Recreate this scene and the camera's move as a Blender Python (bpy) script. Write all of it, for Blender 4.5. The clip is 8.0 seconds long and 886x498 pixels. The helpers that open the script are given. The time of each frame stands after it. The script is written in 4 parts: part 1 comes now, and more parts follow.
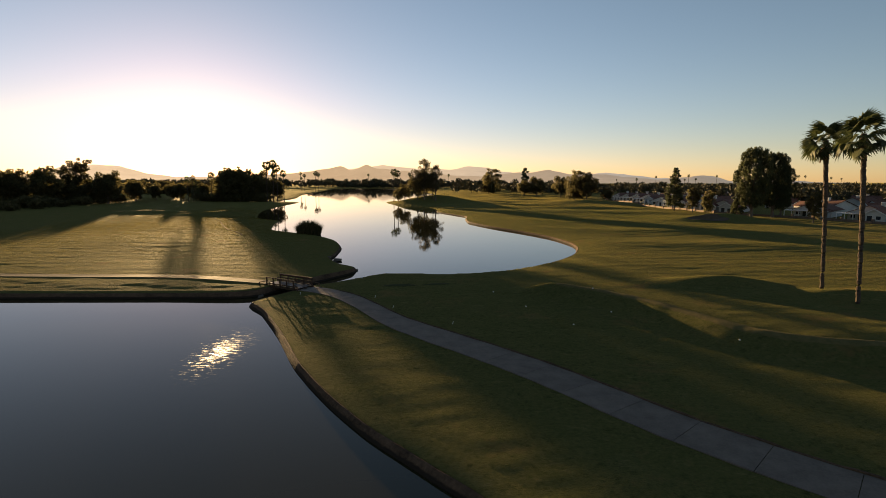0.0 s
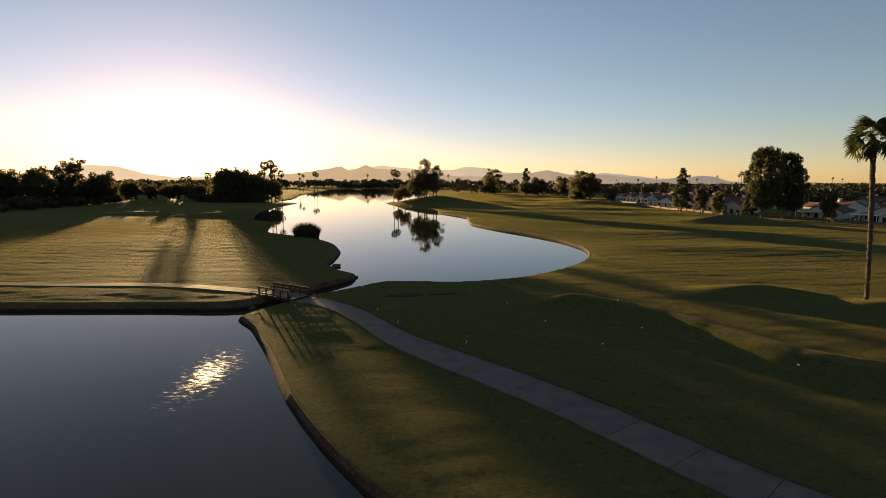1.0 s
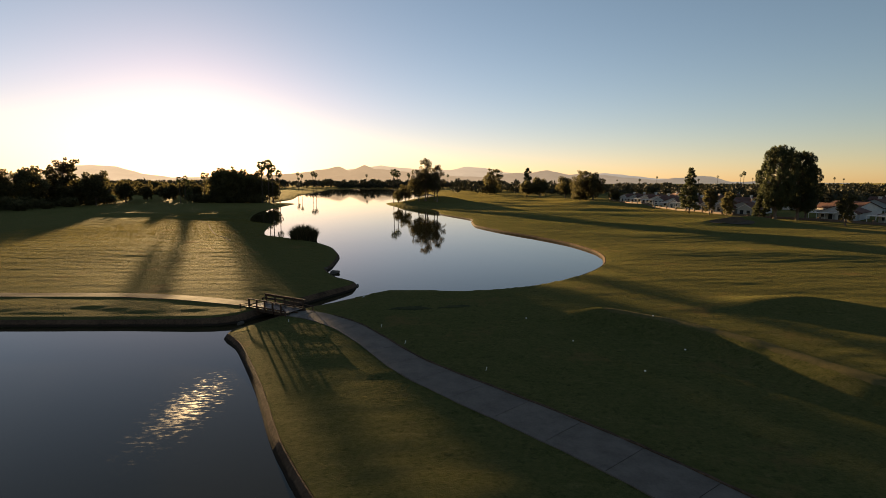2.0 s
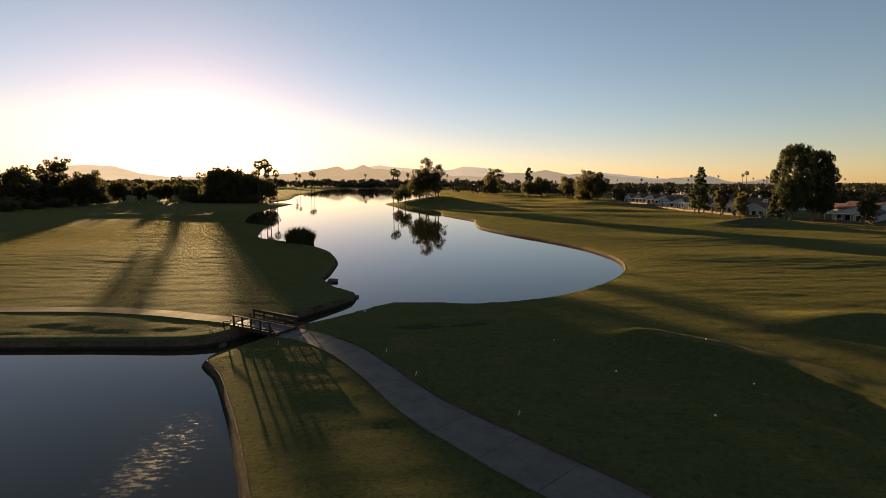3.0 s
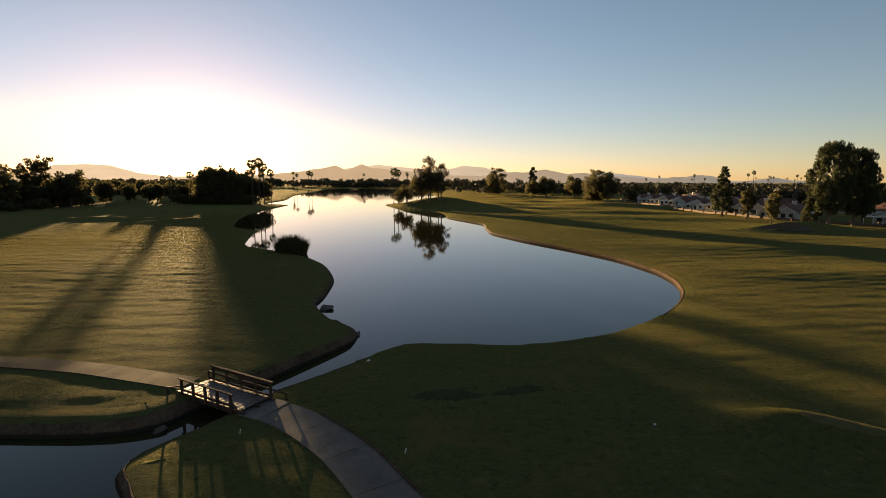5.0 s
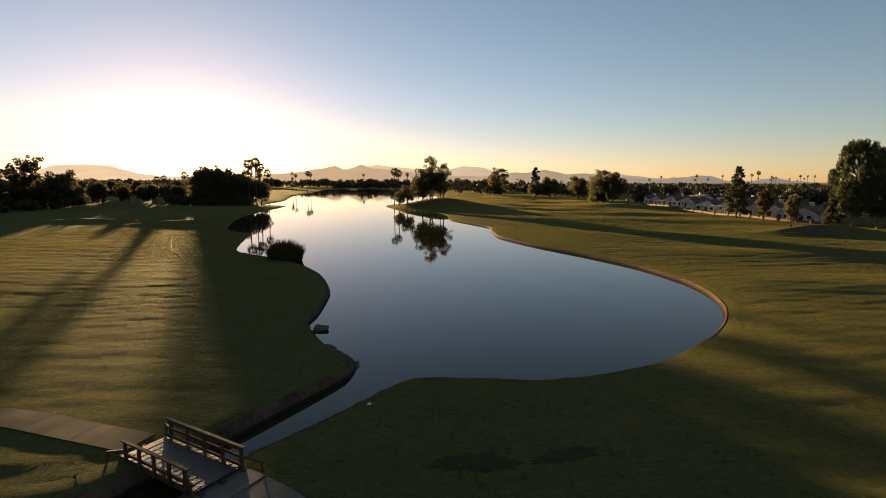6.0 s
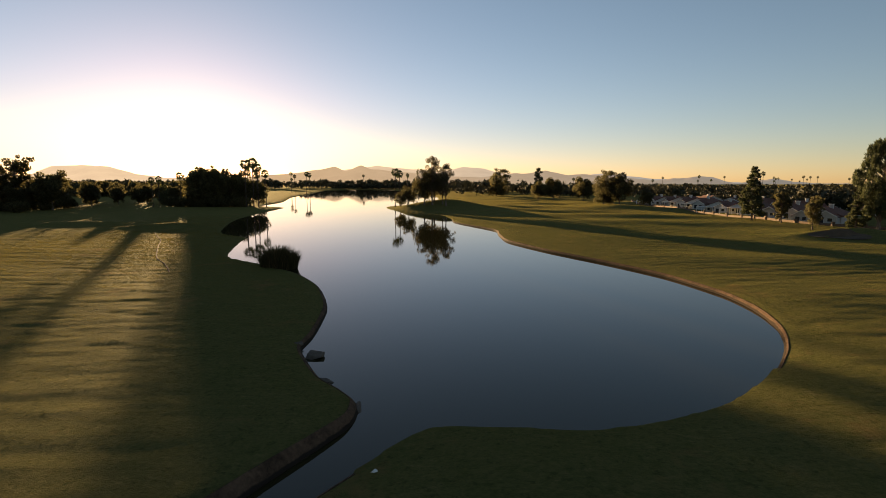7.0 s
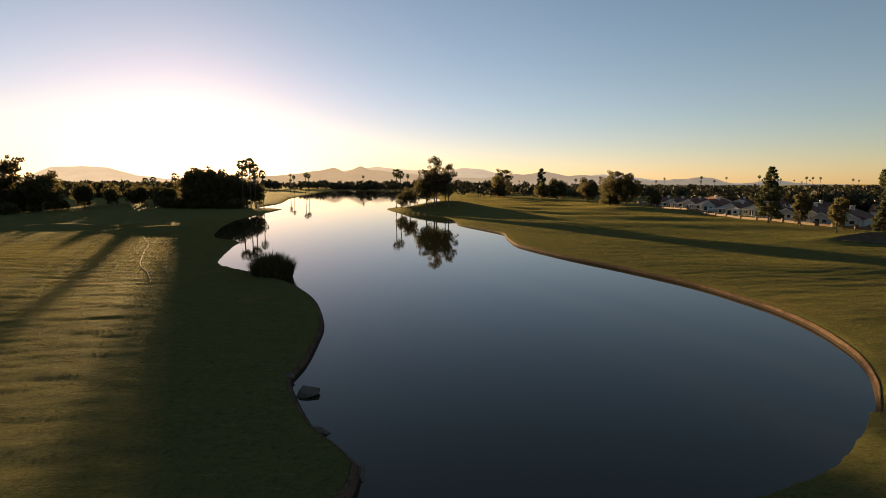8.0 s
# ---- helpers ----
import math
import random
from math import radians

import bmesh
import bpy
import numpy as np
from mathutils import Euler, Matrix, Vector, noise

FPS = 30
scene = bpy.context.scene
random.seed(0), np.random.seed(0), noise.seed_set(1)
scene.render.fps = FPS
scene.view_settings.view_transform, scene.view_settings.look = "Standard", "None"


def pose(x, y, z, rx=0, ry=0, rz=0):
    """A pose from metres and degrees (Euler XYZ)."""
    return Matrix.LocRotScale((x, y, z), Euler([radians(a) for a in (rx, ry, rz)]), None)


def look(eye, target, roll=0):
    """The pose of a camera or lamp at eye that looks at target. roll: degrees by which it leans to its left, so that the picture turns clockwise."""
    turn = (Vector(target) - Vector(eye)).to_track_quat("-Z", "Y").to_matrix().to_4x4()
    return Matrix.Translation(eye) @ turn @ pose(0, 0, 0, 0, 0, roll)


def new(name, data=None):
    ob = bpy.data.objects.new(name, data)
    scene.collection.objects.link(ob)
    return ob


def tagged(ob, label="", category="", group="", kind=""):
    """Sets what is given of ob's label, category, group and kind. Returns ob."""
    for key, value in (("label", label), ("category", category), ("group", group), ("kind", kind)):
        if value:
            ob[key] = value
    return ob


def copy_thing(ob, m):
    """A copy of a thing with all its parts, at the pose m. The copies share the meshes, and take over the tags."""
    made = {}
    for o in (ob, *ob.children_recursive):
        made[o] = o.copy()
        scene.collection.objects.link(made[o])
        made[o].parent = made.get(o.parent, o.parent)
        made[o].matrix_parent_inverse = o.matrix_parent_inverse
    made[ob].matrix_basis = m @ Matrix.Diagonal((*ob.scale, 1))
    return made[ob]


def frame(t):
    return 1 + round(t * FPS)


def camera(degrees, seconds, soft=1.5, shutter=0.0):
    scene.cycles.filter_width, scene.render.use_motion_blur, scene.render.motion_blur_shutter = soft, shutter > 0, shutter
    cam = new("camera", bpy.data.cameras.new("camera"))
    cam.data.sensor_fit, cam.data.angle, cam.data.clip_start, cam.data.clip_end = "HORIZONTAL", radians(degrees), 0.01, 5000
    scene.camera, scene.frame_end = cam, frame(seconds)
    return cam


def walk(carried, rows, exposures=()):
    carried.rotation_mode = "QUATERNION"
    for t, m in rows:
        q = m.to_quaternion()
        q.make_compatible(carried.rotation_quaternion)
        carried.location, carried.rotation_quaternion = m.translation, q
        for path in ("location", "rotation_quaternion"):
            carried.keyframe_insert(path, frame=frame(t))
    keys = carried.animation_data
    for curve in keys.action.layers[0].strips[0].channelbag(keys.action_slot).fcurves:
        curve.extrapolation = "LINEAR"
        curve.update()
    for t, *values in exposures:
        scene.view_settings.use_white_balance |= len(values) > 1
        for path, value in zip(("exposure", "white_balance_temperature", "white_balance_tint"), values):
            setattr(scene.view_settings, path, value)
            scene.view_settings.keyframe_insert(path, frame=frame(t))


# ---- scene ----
# Camera: a slow flight over the ponds towards the sunrise
cam = camera(81, 8.0, soft=0.8)
PATH = [
    (0.0, pose(0.00, 0.00, 14.50, 82.54, 0, -0.00)),
    (0.5, pose(-0.54, 2.83, 14.52, 82.56, 0, -0.05)),
    (1.0, pose(-1.09, 5.69, 14.54, 82.58, 0, -0.10)),
    (1.5, pose(-1.68, 8.64, 14.57, 82.59, 0, -0.15)),
    (3.0, pose(-3.67, 19.25, 14.55, 82.57, 0, -0.36)),
    (3.5, pose(-4.32, 22.83, 14.64, 82.55, 0, -0.42)),
    (4.0, pose(-4.95, 26.45, 14.74, 82.52, 0, -0.48)),
    (4.5, pose(-5.64, 30.32, 14.84, 82.50, 0, -0.52)),
    (6.0, pose(-7.42, 42.48, 14.98, 82.54, 0, -0.58)),
    (6.5, pose(-8.08, 46.48, 14.97, 82.58, 0, -0.60)),
    (7.0, pose(-8.76, 50.46, 14.97, 82.63, 0, -0.62)),
    (7.5, pose(-9.46, 54.42, 14.96, 82.68, 0, -0.64)),
    (8.0, pose(-10.14, 58.32, 14.93, 82.73, 0, -0.66)),
]
walk(cam, PATH, [(0.0, 1.85), (8.0, 1.85)])

# World and sun
SUN_AZ = radians(-25.4)      # from +Y, negative is towards -X
SUN_EL = radians(3.0)
sun_dir = Vector((math.sin(SUN_AZ) * math.cos(SUN_EL), math.cos(SUN_AZ) * math.cos(SUN_EL), math.sin(SUN_EL)))

world = bpy.data.worlds.new("sky")
scene.world = world
world.use_nodes = True
wn = world.node_tree
wn.nodes.clear()
w_out = wn.nodes.new("ShaderNodeOutputWorld")
w_bg = wn.nodes.new("ShaderNodeBackground")
w_sky = wn.nodes.new("ShaderNodeTexSky")
w_sky.sky_type = "NISHITA"
w_sky.sun_disc = False
w_sky.sun_elevation = SUN_EL
w_sky.sun_rotation = SUN_AZ
w_sky.altitude = 400
w_sky.air_density = 0.85
w_sky.dust_density = 0.2
w_sky.ozone_density = 1.8
w_bg.inputs["Strength"].default_value = 0.0635
w_tint = wn.nodes.new("ShaderNodeMix")
w_tint.data_type, w_tint.blend_type = "RGBA", "MULTIPLY"
w_tint.inputs[0].default_value = 1.0
# the bright part of the sky is rosy, the dim part a clear blue
w_grey = wn.nodes.new("ShaderNodeRGBToBW")
w_lit = wn.nodes.new("ShaderNodeMapRange")
w_lit.inputs["From Min"].default_value = 1.0
w_lit.inputs["From Max"].default_value = 3.6
w_hue = wn.nodes.new("ShaderNodeMix")
w_hue.data_type = "RGBA"
w_hue.inputs[6].default_value = (1.05, 0.975, 0.965, 1)
w_hue.inputs[7].default_value = (1.2, 0.96, 1.06, 1)
wn.links.new(w_sky.outputs[0], w_grey.inputs[0])
wn.links.new(w_grey.outputs[0], w_lit.inputs["Value"])
wn.links.new(w_lit.outputs[0], w_hue.inputs[0])
wn.links.new(w_hue.outputs[2], w_tint.inputs[7])
wn.links.new(w_sky.outputs[0], w_tint.inputs[6])
w_soft = wn.nodes.new("ShaderNodeGamma")
w_soft.inputs["Gamma"].default_value = 0.95
wn.links.new(w_tint.outputs[2], w_soft.inputs["Color"])
w_pale = wn.nodes.new("ShaderNodeHueSaturation")
w_pale.inputs["Saturation"].default_value = 0.88
wn.links.new(w_soft.outputs[0], w_pale.inputs["Color"])
wn.links.new(w_pale.outputs[0], w_bg.inputs["Color"])
wn.links.new(w_bg.outputs[0], w_out.inputs["Surface"])

sun = new("sun", bpy.data.lights.new("sun", "SUN"))
sun.data.energy = 5.2
sun.data.angle = radians(0.6)
sun.data.color = (1.0, 0.66, 0.31)
sun.matrix_world = look((0, 0, 200), Vector((0, 0, 200)) - sun_dir)


# Materials
def material(name, build):
    m = bpy.data.materials.new(name)
    m.use_nodes = True
    t = m.node_tree
    t.nodes.clear()
    out = t.nodes.new("ShaderNodeOutputMaterial")
    build(t, out)
    return m


def link(t, a, b):
    t.links.new(a, b)


def nnode(t, kind, **values):
    n = t.nodes.new(kind)
    for k, v in values.items():
        n.inputs[k.replace("_", " ")].default_value = v
    return n


def noise_at(t, scale, detail=4.0, rough=0.55, stretch=(1, 1, 1), coord="Object"):
    tc = t.nodes.new("ShaderNodeTexCoord")
    mp = t.nodes.new("ShaderNodeMapping")
    mp.inputs["Scale"].default_value = stretch
    nz = nnode(t, "ShaderNodeTexNoise", Scale=scale, Detail=detail, Roughness=rough)
    link(t, tc.outputs[coord], mp.inputs[0])
    link(t, mp.outputs[0], nz.inputs["Vector"])
    return nz.outputs["Fac"]


def ramp(t, fac, stops):
    r = t.nodes.new("ShaderNodeValToRGB")
    while len(r.color_ramp.elements) < len(stops):
        r.color_ramp.elements.new(0.5)
    for e, (p, c) in zip(r.color_ramp.elements, stops):
        e.position, e.color = p, (*c, 1)
    link(t, fac, r.inputs[0])
    return r.outputs[0]


def mix(t, fac, a, b, blend="MIX"):
    m = t.nodes.new("ShaderNodeMix")
    m.data_type, m.blend_type = "RGBA", blend
    if isinstance(fac, float):
        m.inputs[0].default_value = fac
    else:
        link(t, fac, m.inputs[0])
    for sock, v in ((m.inputs[6], a), (m.inputs[7], b)):
        if isinstance(v, tuple):
            sock.default_value = (*v, 1)
        else:
            link(t, v, sock)
    return m.outputs[2]


def bump(t, height, strength=0.5, distance=0.05):
    b = nnode(t, "ShaderNodeBump", Strength=strength, Distance=distance)
    link(t, height, b.inputs["Height"])
    return b.outputs[0]


def plain(name, low, high, scale=3.0, rough=0.8, relief=0.3, depth=0.02, metal=0.0, vary=0.0, stretch=(1, 1, 1), shine=0.2):
    def build(t, out):
        p = nnode(t, "ShaderNodeBsdfPrincipled", Roughness=rough, Metallic=metal)
        if rough > 0.6:
            p.inputs["Specular IOR Level"].default_value = shine
        a = noise_at(t, scale, 5, 0.6, stretch)
        b = noise_at(t, scale * 9, 3, 0.6, stretch)
        c = ramp(t, a, [(0.3, low), (0.7, high)])
        c = mix(t, 0.35, c, ramp(t, b, [(0.3, low), (0.7, high)]))
        if vary:
            oi = t.nodes.new("ShaderNodeObjectInfo")
            hsv = t.nodes.new("ShaderNodeHueSaturation")
            mr = t.nodes.new("ShaderNodeMapRange")
            mr.inputs[3].default_value, mr.inputs[4].default_value = 1 - vary, 1 + vary
            link(t, oi.outputs["Random"], mr.inputs[0])
            link(t, mr.outputs[0], hsv.inputs["Value"])
            link(t, c, hsv.inputs["Color"])
            c = hsv.outputs[0]
        link(t, c, p.inputs["Base Color"])
        link(t, bump(t, b, relief, depth), p.inputs["Normal"])
        link(t, p.outputs[0], out.inputs[0])
    return material(name, build)


def foliage(name, dark, light, through_light, gloss=0.12, fuzz=0.0):
    def build(t, out):
        geo = t.nodes.new("ShaderNodeNewGeometry")
        oi = t.nodes.new("ShaderNodeObjectInfo")
        c = ramp(t, geo.outputs["Random Per Island"], [(0.0, dark), (1.0, light)])
        hsv = t.nodes.new("ShaderNodeHueSaturation")
        mr = t.nodes.new("ShaderNodeMapRange")
        mr.inputs[3].default_value, mr.inputs[4].default_value = 0.8, 1.2
        link(t, oi.outputs["Random"], mr.inputs[0])
        link(t, mr.outputs[0], hsv.inputs["Value"])
        link(t, c, hsv.inputs["Color"])
        d = nnode(t, "ShaderNodeBsdfPrincipled", Roughness=0.6)
        d.inputs["Specular IOR Level"].default_value = gloss
        d.inputs["Sheen Weight"].default_value = fuzz
        d.inputs["Sheen Roughness"].default_value = 0.45
        d.inputs["Sheen Tint"].default_value = (0.54, 0.46, 0.13, 1)
        tr = nnode(t, "ShaderNodeBsdfTranslucent")
        link(t, hsv.outputs[0], d.inputs["Base Color"])
        link(t, hsv.outputs[0], tr.inputs["Color"])
        ms = nnode(t, "ShaderNodeMixShader", Fac=through_light)
        link(t, d.outputs[0], ms.inputs[1])
        link(t, tr.outputs[0], ms.inputs[2])
        link(t, ms.outputs[0], out.inputs[0])
    return material(name, build)


def grass_build(t, out):
    p = nnode(t, "ShaderNodeBsdfPrincipled", Roughness=0.9)
    p.inputs["Specular IOR Level"].default_value = 0.003
    big = noise_at(t, 0.035, 5, 0.6)
    mid = noise_at(t, 0.35, 5, 0.65)
    fine = noise_at(t, 3.5, 4, 0.7)
    tuft = noise_at(t, 14.0, 3, 0.7)
    p.inputs["Sheen Weight"].default_value = 0.14
    p.inputs["Sheen Roughness"].default_value = 0.45
    p.inputs["Sheen Tint"].default_value = (0.57, 0.46, 0.12, 1)
    c = ramp(t, big, [(0.35, (0.054, 0.072, 0.022)), (0.65, (0.092, 0.09, 0.033))])
    c = mix(t, 0.5, c, ramp(t, mid, [(0.3, (0.046, 0.064, 0.018)), (0.72, (0.115, 0.1, 0.04))]))
    c = mix(t, 0.5, c, ramp(t, fine, [(0.3, (0.034, 0.046, 0.015)), (0.7, (0.138, 0.122, 0.05))]))
    weeds = ramp(t, noise_at(t, 1.7, 6, 0.78), [(0.55, (0, 0, 0)), (0.64, (0.85, 0.85, 0.85))])
    c = mix(t, weeds, c, (0.032, 0.04, 0.016))
    straw = ramp(t, noise_at(t, 1.2, 6, 0.8, (0.5, 1, 1)), [(0.57, (0, 0, 0)), (0.68, (0.7, 0.7, 0.7))])
    c = mix(t, straw, c, (0.16, 0.135, 0.06))
    dry = ramp(t, noise_at(t, 0.11, 5, 0.72), [(0.57, (0, 0, 0)), (0.7, (1, 1, 1))])
    dryf = t.nodes.new("ShaderNodeMath")
    dryf.operation = "MULTIPLY"
    dryf.inputs[1].default_value = 0.8
    link(t, dry, dryf.inputs[0])
    c = mix(t, dryf.outputs[0], c, (0.15, 0.095, 0.042))
    link(t, c, p.inputs["Base Color"])
    h = t.nodes.new("ShaderNodeMath")
    h.operation = "MULTIPLY_ADD"
    h.inputs[1].default_value = 0.6
    link(t, fine, h.inputs[0])
    link(t, tuft, h.inputs[2])
    # wind-combed ridges across the slope
    comb = nnode(t, "ShaderNodeBump", Strength=0.85, Distance=0.3)
    link(t, noise_at(t, 0.55, 4, 0.6, (0.28, 1.0, 1.0)), comb.inputs["Height"])
    grain = nnode(t, "ShaderNodeBump", Strength=0.9, Distance=0.12)
    link(t, h.outputs[0], grain.inputs["Height"])
    link(t, comb.outputs[0], grain.inputs["Normal"])
    link(t, grain.outputs[0], p.inputs["Normal"])
    link(t, p.outputs[0], out.inputs[0])


def water_build(t, out):
    p = nnode(t, "ShaderNodeBsdfPrincipled", Roughness=0.03, IOR=1.33)
    p.inputs["Base Color"].default_value = (0.026, 0.023, 0.009, 1)
    a = noise_at(t, 1.6, 3, 0.6)
    patch = ramp(t, noise_at(t, 0.07, 3, 0.6), [(0.45, (0.0, 0.0, 0.0)), (0.62, (1, 1, 1))])
    m = t.nodes.new("ShaderNodeMath")
    m.operation = "MULTIPLY"
    link(t, a, m.inputs[0])
    link(t, patch, m.inputs[1])
    calm = bump(t, m.outputs[0], 0.06, 0.05)
    link(t, calm, p.inputs["Normal"])
    # a breath of wind by the bank of the western pond: flecks of ruffled water
    tc = t.nodes.new("ShaderNodeTexCoord")
    mp = t.nodes.new("ShaderNodeMapping")
    mp.vector_type = "TEXTURE"
    mp.inputs["Location"].default_value = (-18.9, 43.5, 0)
    mp.inputs["Scale"].default_value = (4.0, 12.0, 7.0)
    ball = t.nodes.new("ShaderNodeTexGradient")
    ball.gradient_type = "SPHERICAL"
    link(t, tc.outputs["Object"], mp.inputs[0])
    link(t, mp.outputs[0], ball.inputs[0])
    spread = t.nodes.new("ShaderNodeMath")
    spread.operation = "MULTIPLY_ADD"
    spread.inputs[1].default_value = 0.42
    link(t, ball.outputs["Fac"], spread.inputs[0])
    link(t, noise_at(t, 3.2, 3, 0.65, (0.45, 1.0, 1.0)), spread.inputs[2])
    ruffled = ramp(t, spread.outputs[0], [(0.74, (0.03, 0.03, 0.03)), (0.95, (0.208, 0.208, 0.208))])
    link(t, ruffled, p.inputs["Roughness"])
    link(t, p.outputs[0], out.inputs[0])


GRASS = material("grass", grass_build)
WATER = material("pond_water", water_build)
CONCRETE = plain("path_concrete", (0.09, 0.071, 0.056), (0.175, 0.139, 0.11), 0.9, 0.8, 0.35, 0.01, vary=0.03)
APRON = plain("apron_concrete", (0.12, 0.097, 0.077), (0.2, 0.163, 0.13), 1.1, 0.75, 0.3, 0.01)
# darker copy of the path concrete: the western path's shade is in the colour
SHADED_CONCRETE = plain("shaded_concrete", (0.028, 0.022, 0.019), (0.056, 0.045, 0.037), 0.8, 0.8, 0.35, 0.01, vary=0.03, shine=0.05)


def edging_build(t, out):
    p = nnode(t, "ShaderNodeBsdfPrincipled", Roughness=0.88)
    p.inputs["Specular IOR Level"].default_value = 0.03
    a, b = noise_at(t, 0.5, 5, 0.65), noise_at(t, 4.0, 4, 0.7)
    c = ramp(t, a, [(0.32, (0.034, 0.022, 0.015)), (0.66, (0.13, 0.08, 0.05))])
    c = mix(t, 0.45, c, ramp(t, b, [(0.3, (0.032, 0.022, 0.015)), (0.7, (0.15, 0.098, 0.064))]))
    # dark wet stain along the waterline, ragged at its upper edge
    tc = t.nodes.new("ShaderNodeTexCoord")
    xyz = t.nodes.new("ShaderNodeSeparateXYZ")
    link(t, tc.outputs["Object"], xyz.inputs[0])
    edge = t.nodes.new("ShaderNodeMath")
    edge.operation = "MULTIPLY_ADD"
    edge.inputs[1].default_value = -0.3
    link(t, noise_at(t, 1.1, 4, 0.7), edge.inputs[0])
    link(t, xyz.outputs[2], edge.inputs[2])
    wet = ramp(t, edge.outputs[0], [(0.04, (1, 1, 1)), (0.12, (0, 0, 0))])
    c = mix(t, wet, c, (0.028, 0.021, 0.016))
    link(t, c, p.inputs["Base Color"])
    link(t, bump(t, b, 0.7, 0.05), p.inputs["Normal"])
    link(t, p.outputs[0], out.inputs[0])


EDGING = material("edging_stone", edging_build)
ROCK = plain("rock", (0.055, 0.044, 0.034), (0.15, 0.122, 0.094), 2.0, 0.9, 0.7, 0.05)
TIMBER = plain("weathered_timber", (0.034, 0.02, 0.013), (0.085, 0.05, 0.032), 2.5, 0.8, 0.5, 0.01, vary=0.15)
BARK = plain("bark", (0.06, 0.045, 0.033), (0.2, 0.155, 0.115), 3.0, 0.95, 0.8, 0.05, stretch=(1, 1, 0.3))
PALM_BARK = plain("palm_bark", (0.035, 0.026, 0.02), (0.12, 0.09, 0.068), 2.0, 0.95, 0.9, 0.05, stretch=(1, 1, 4))
STUCCO = plain("stucco", (0.44, 0.41, 0.37), (0.58, 0.55, 0.5), 0.8, 0.9, 0.3, 0.01, vary=0.08)
WHITE = plain("white_paint", (0.6, 0.57, 0.52), (0.76, 0.73, 0.68), 1.5, 0.6, 0.2, 0.005)
ROOF = plain("clay_tile", (0.08, 0.034, 0.023), (0.165, 0.078, 0.052), 1.2, 0.85, 0.6, 0.05, vary=0.2)
WALLBLOCK = plain("block_wall", (0.11, 0.078, 0.055), (0.19, 0.135, 0.098), 1.0, 0.9, 0.4, 0.02)
DECKING = plain("worn_decking", (0.02, 0.0135, 0.0095), (0.056, 0.036, 0.025), 2.0, 0.47, 0.3, 0.006, vary=0.15)
DEAD_TURF = plain("dead_turf", (0.03, 0.032, 0.015), (0.066, 0.068, 0.027), 0.9, 0.95, 0.7, 0.04, shine=0.02)
# straw turf that also carries the painted sunlight of the tee's rim
SUNLIT_STRAW = plain("sunlit_straw_turf", (0.07, 0.068, 0.026), (0.16, 0.122, 0.052), 1.6, 0.95, 0.8, 0.05, shine=0.02)
SAND = plain("bunker_sand", (0.055, 0.037, 0.023), (0.11, 0.075, 0.046), 0.6, 0.95, 0.5, 0.03)
DARKGLASS = plain("window_glass", (0.02, 0.024, 0.03), (0.04, 0.045, 0.05), 0.5, 0.08, 0.02, 0.002)
PINE_LEAF = foliage("pine_needles", (0.04, 0.049, 0.024), (0.095, 0.1, 0.045), 0.45)
LEAF = foliage("broad_leaves", (0.058, 0.055, 0.024), (0.135, 0.115, 0.05), 0.62)
GUM_LEAF = foliage("gum_leaves", (0.06, 0.054, 0.028), (0.15, 0.122, 0.06), 0.58)
PALM_LEAF = foliage("palm_fronds", (0.03, 0.042, 0.016), (0.075, 0.085, 0.032), 0.3)
DRY_LEAF = foliage("dry_fronds", (0.1, 0.07, 0.035), (0.2, 0.145, 0.075), 0.3)
TUFT = foliage("grass_tufts", (0.056, 0.071, 0.019), (0.088, 0.092, 0.028), 0.5, 0.0, 0.1)
# golden copy of the green tufts: low sunlight is painted into its colour
SUNLIT_TUFT = foliage("sunlit_grass_tufts", (0.11, 0.098, 0.025), (0.165, 0.134, 0.038), 0.62, 0.0, 0.1)
WOODS_LEAF = foliage("woods_leaves", (0.04, 0.041, 0.023), (0.062, 0.058, 0.032), 0.1)
REED = foliage("reeds", (0.06, 0.055, 0.022), (0.14, 0.115, 0.05), 0.5)


# Building helpers
def mesh_of(name, verts, faces, mat, smooth=False):
    me = bpy.data.meshes.new(name)
    me.from_pydata(verts if isinstance(verts, list) else verts.tolist(), [], faces if isinstance(faces, list) else faces.tolist())
    me.update()
    me.materials.append(mat)
    if smooth:
        me.polygons.foreach_set("use_smooth", [True] * len(me.polygons))
    return me


def under(name, me, parent, m=None, label=""):
    ob = new(name, me)
    ob.parent = parent
    if m is not None:
        ob.matrix_basis = m
    return tagged(ob, label)


def part(name, bm, mat, parent, label=""):
    me = bpy.data.meshes.new(name)
    bm.to_mesh(me)
    bm.free()
    me.materials.append(mat)
    return under(name, me, parent, None, label)


def box(bm, x0, x1, y0, y1, z0, z1, bevel=0.0):
    r = bmesh.ops.create_cube(bm, size=1.0)
    m = Matrix.LocRotScale(((x0 + x1) / 2, (y0 + y1) / 2, (z0 + z1) / 2), None, (x1 - x0, y1 - y0, z1 - z0))
    bmesh.ops.transform(bm, matrix=m, verts=r["verts"])
    if bevel:
        edges = list({e for v in r["verts"] for e in v.link_edges})
        bmesh.ops.bevel(bm, geom=edges, offset=bevel, segments=1, affect="EDGES")
    return bm


def beam(bm, a, b, w, h):
    a, b = Vector(a), Vector(b)
    r = bmesh.ops.create_cube(bm, size=1.0)
    d = b - a
    m = Matrix.Translation((a + b) / 2) @ d.to_track_quat("X", "Z").to_matrix().to_4x4() @ Matrix.Diagonal((d.length, w, h, 1))
    bmesh.ops.transform(bm, matrix=m, verts=r["verts"])
    return bm


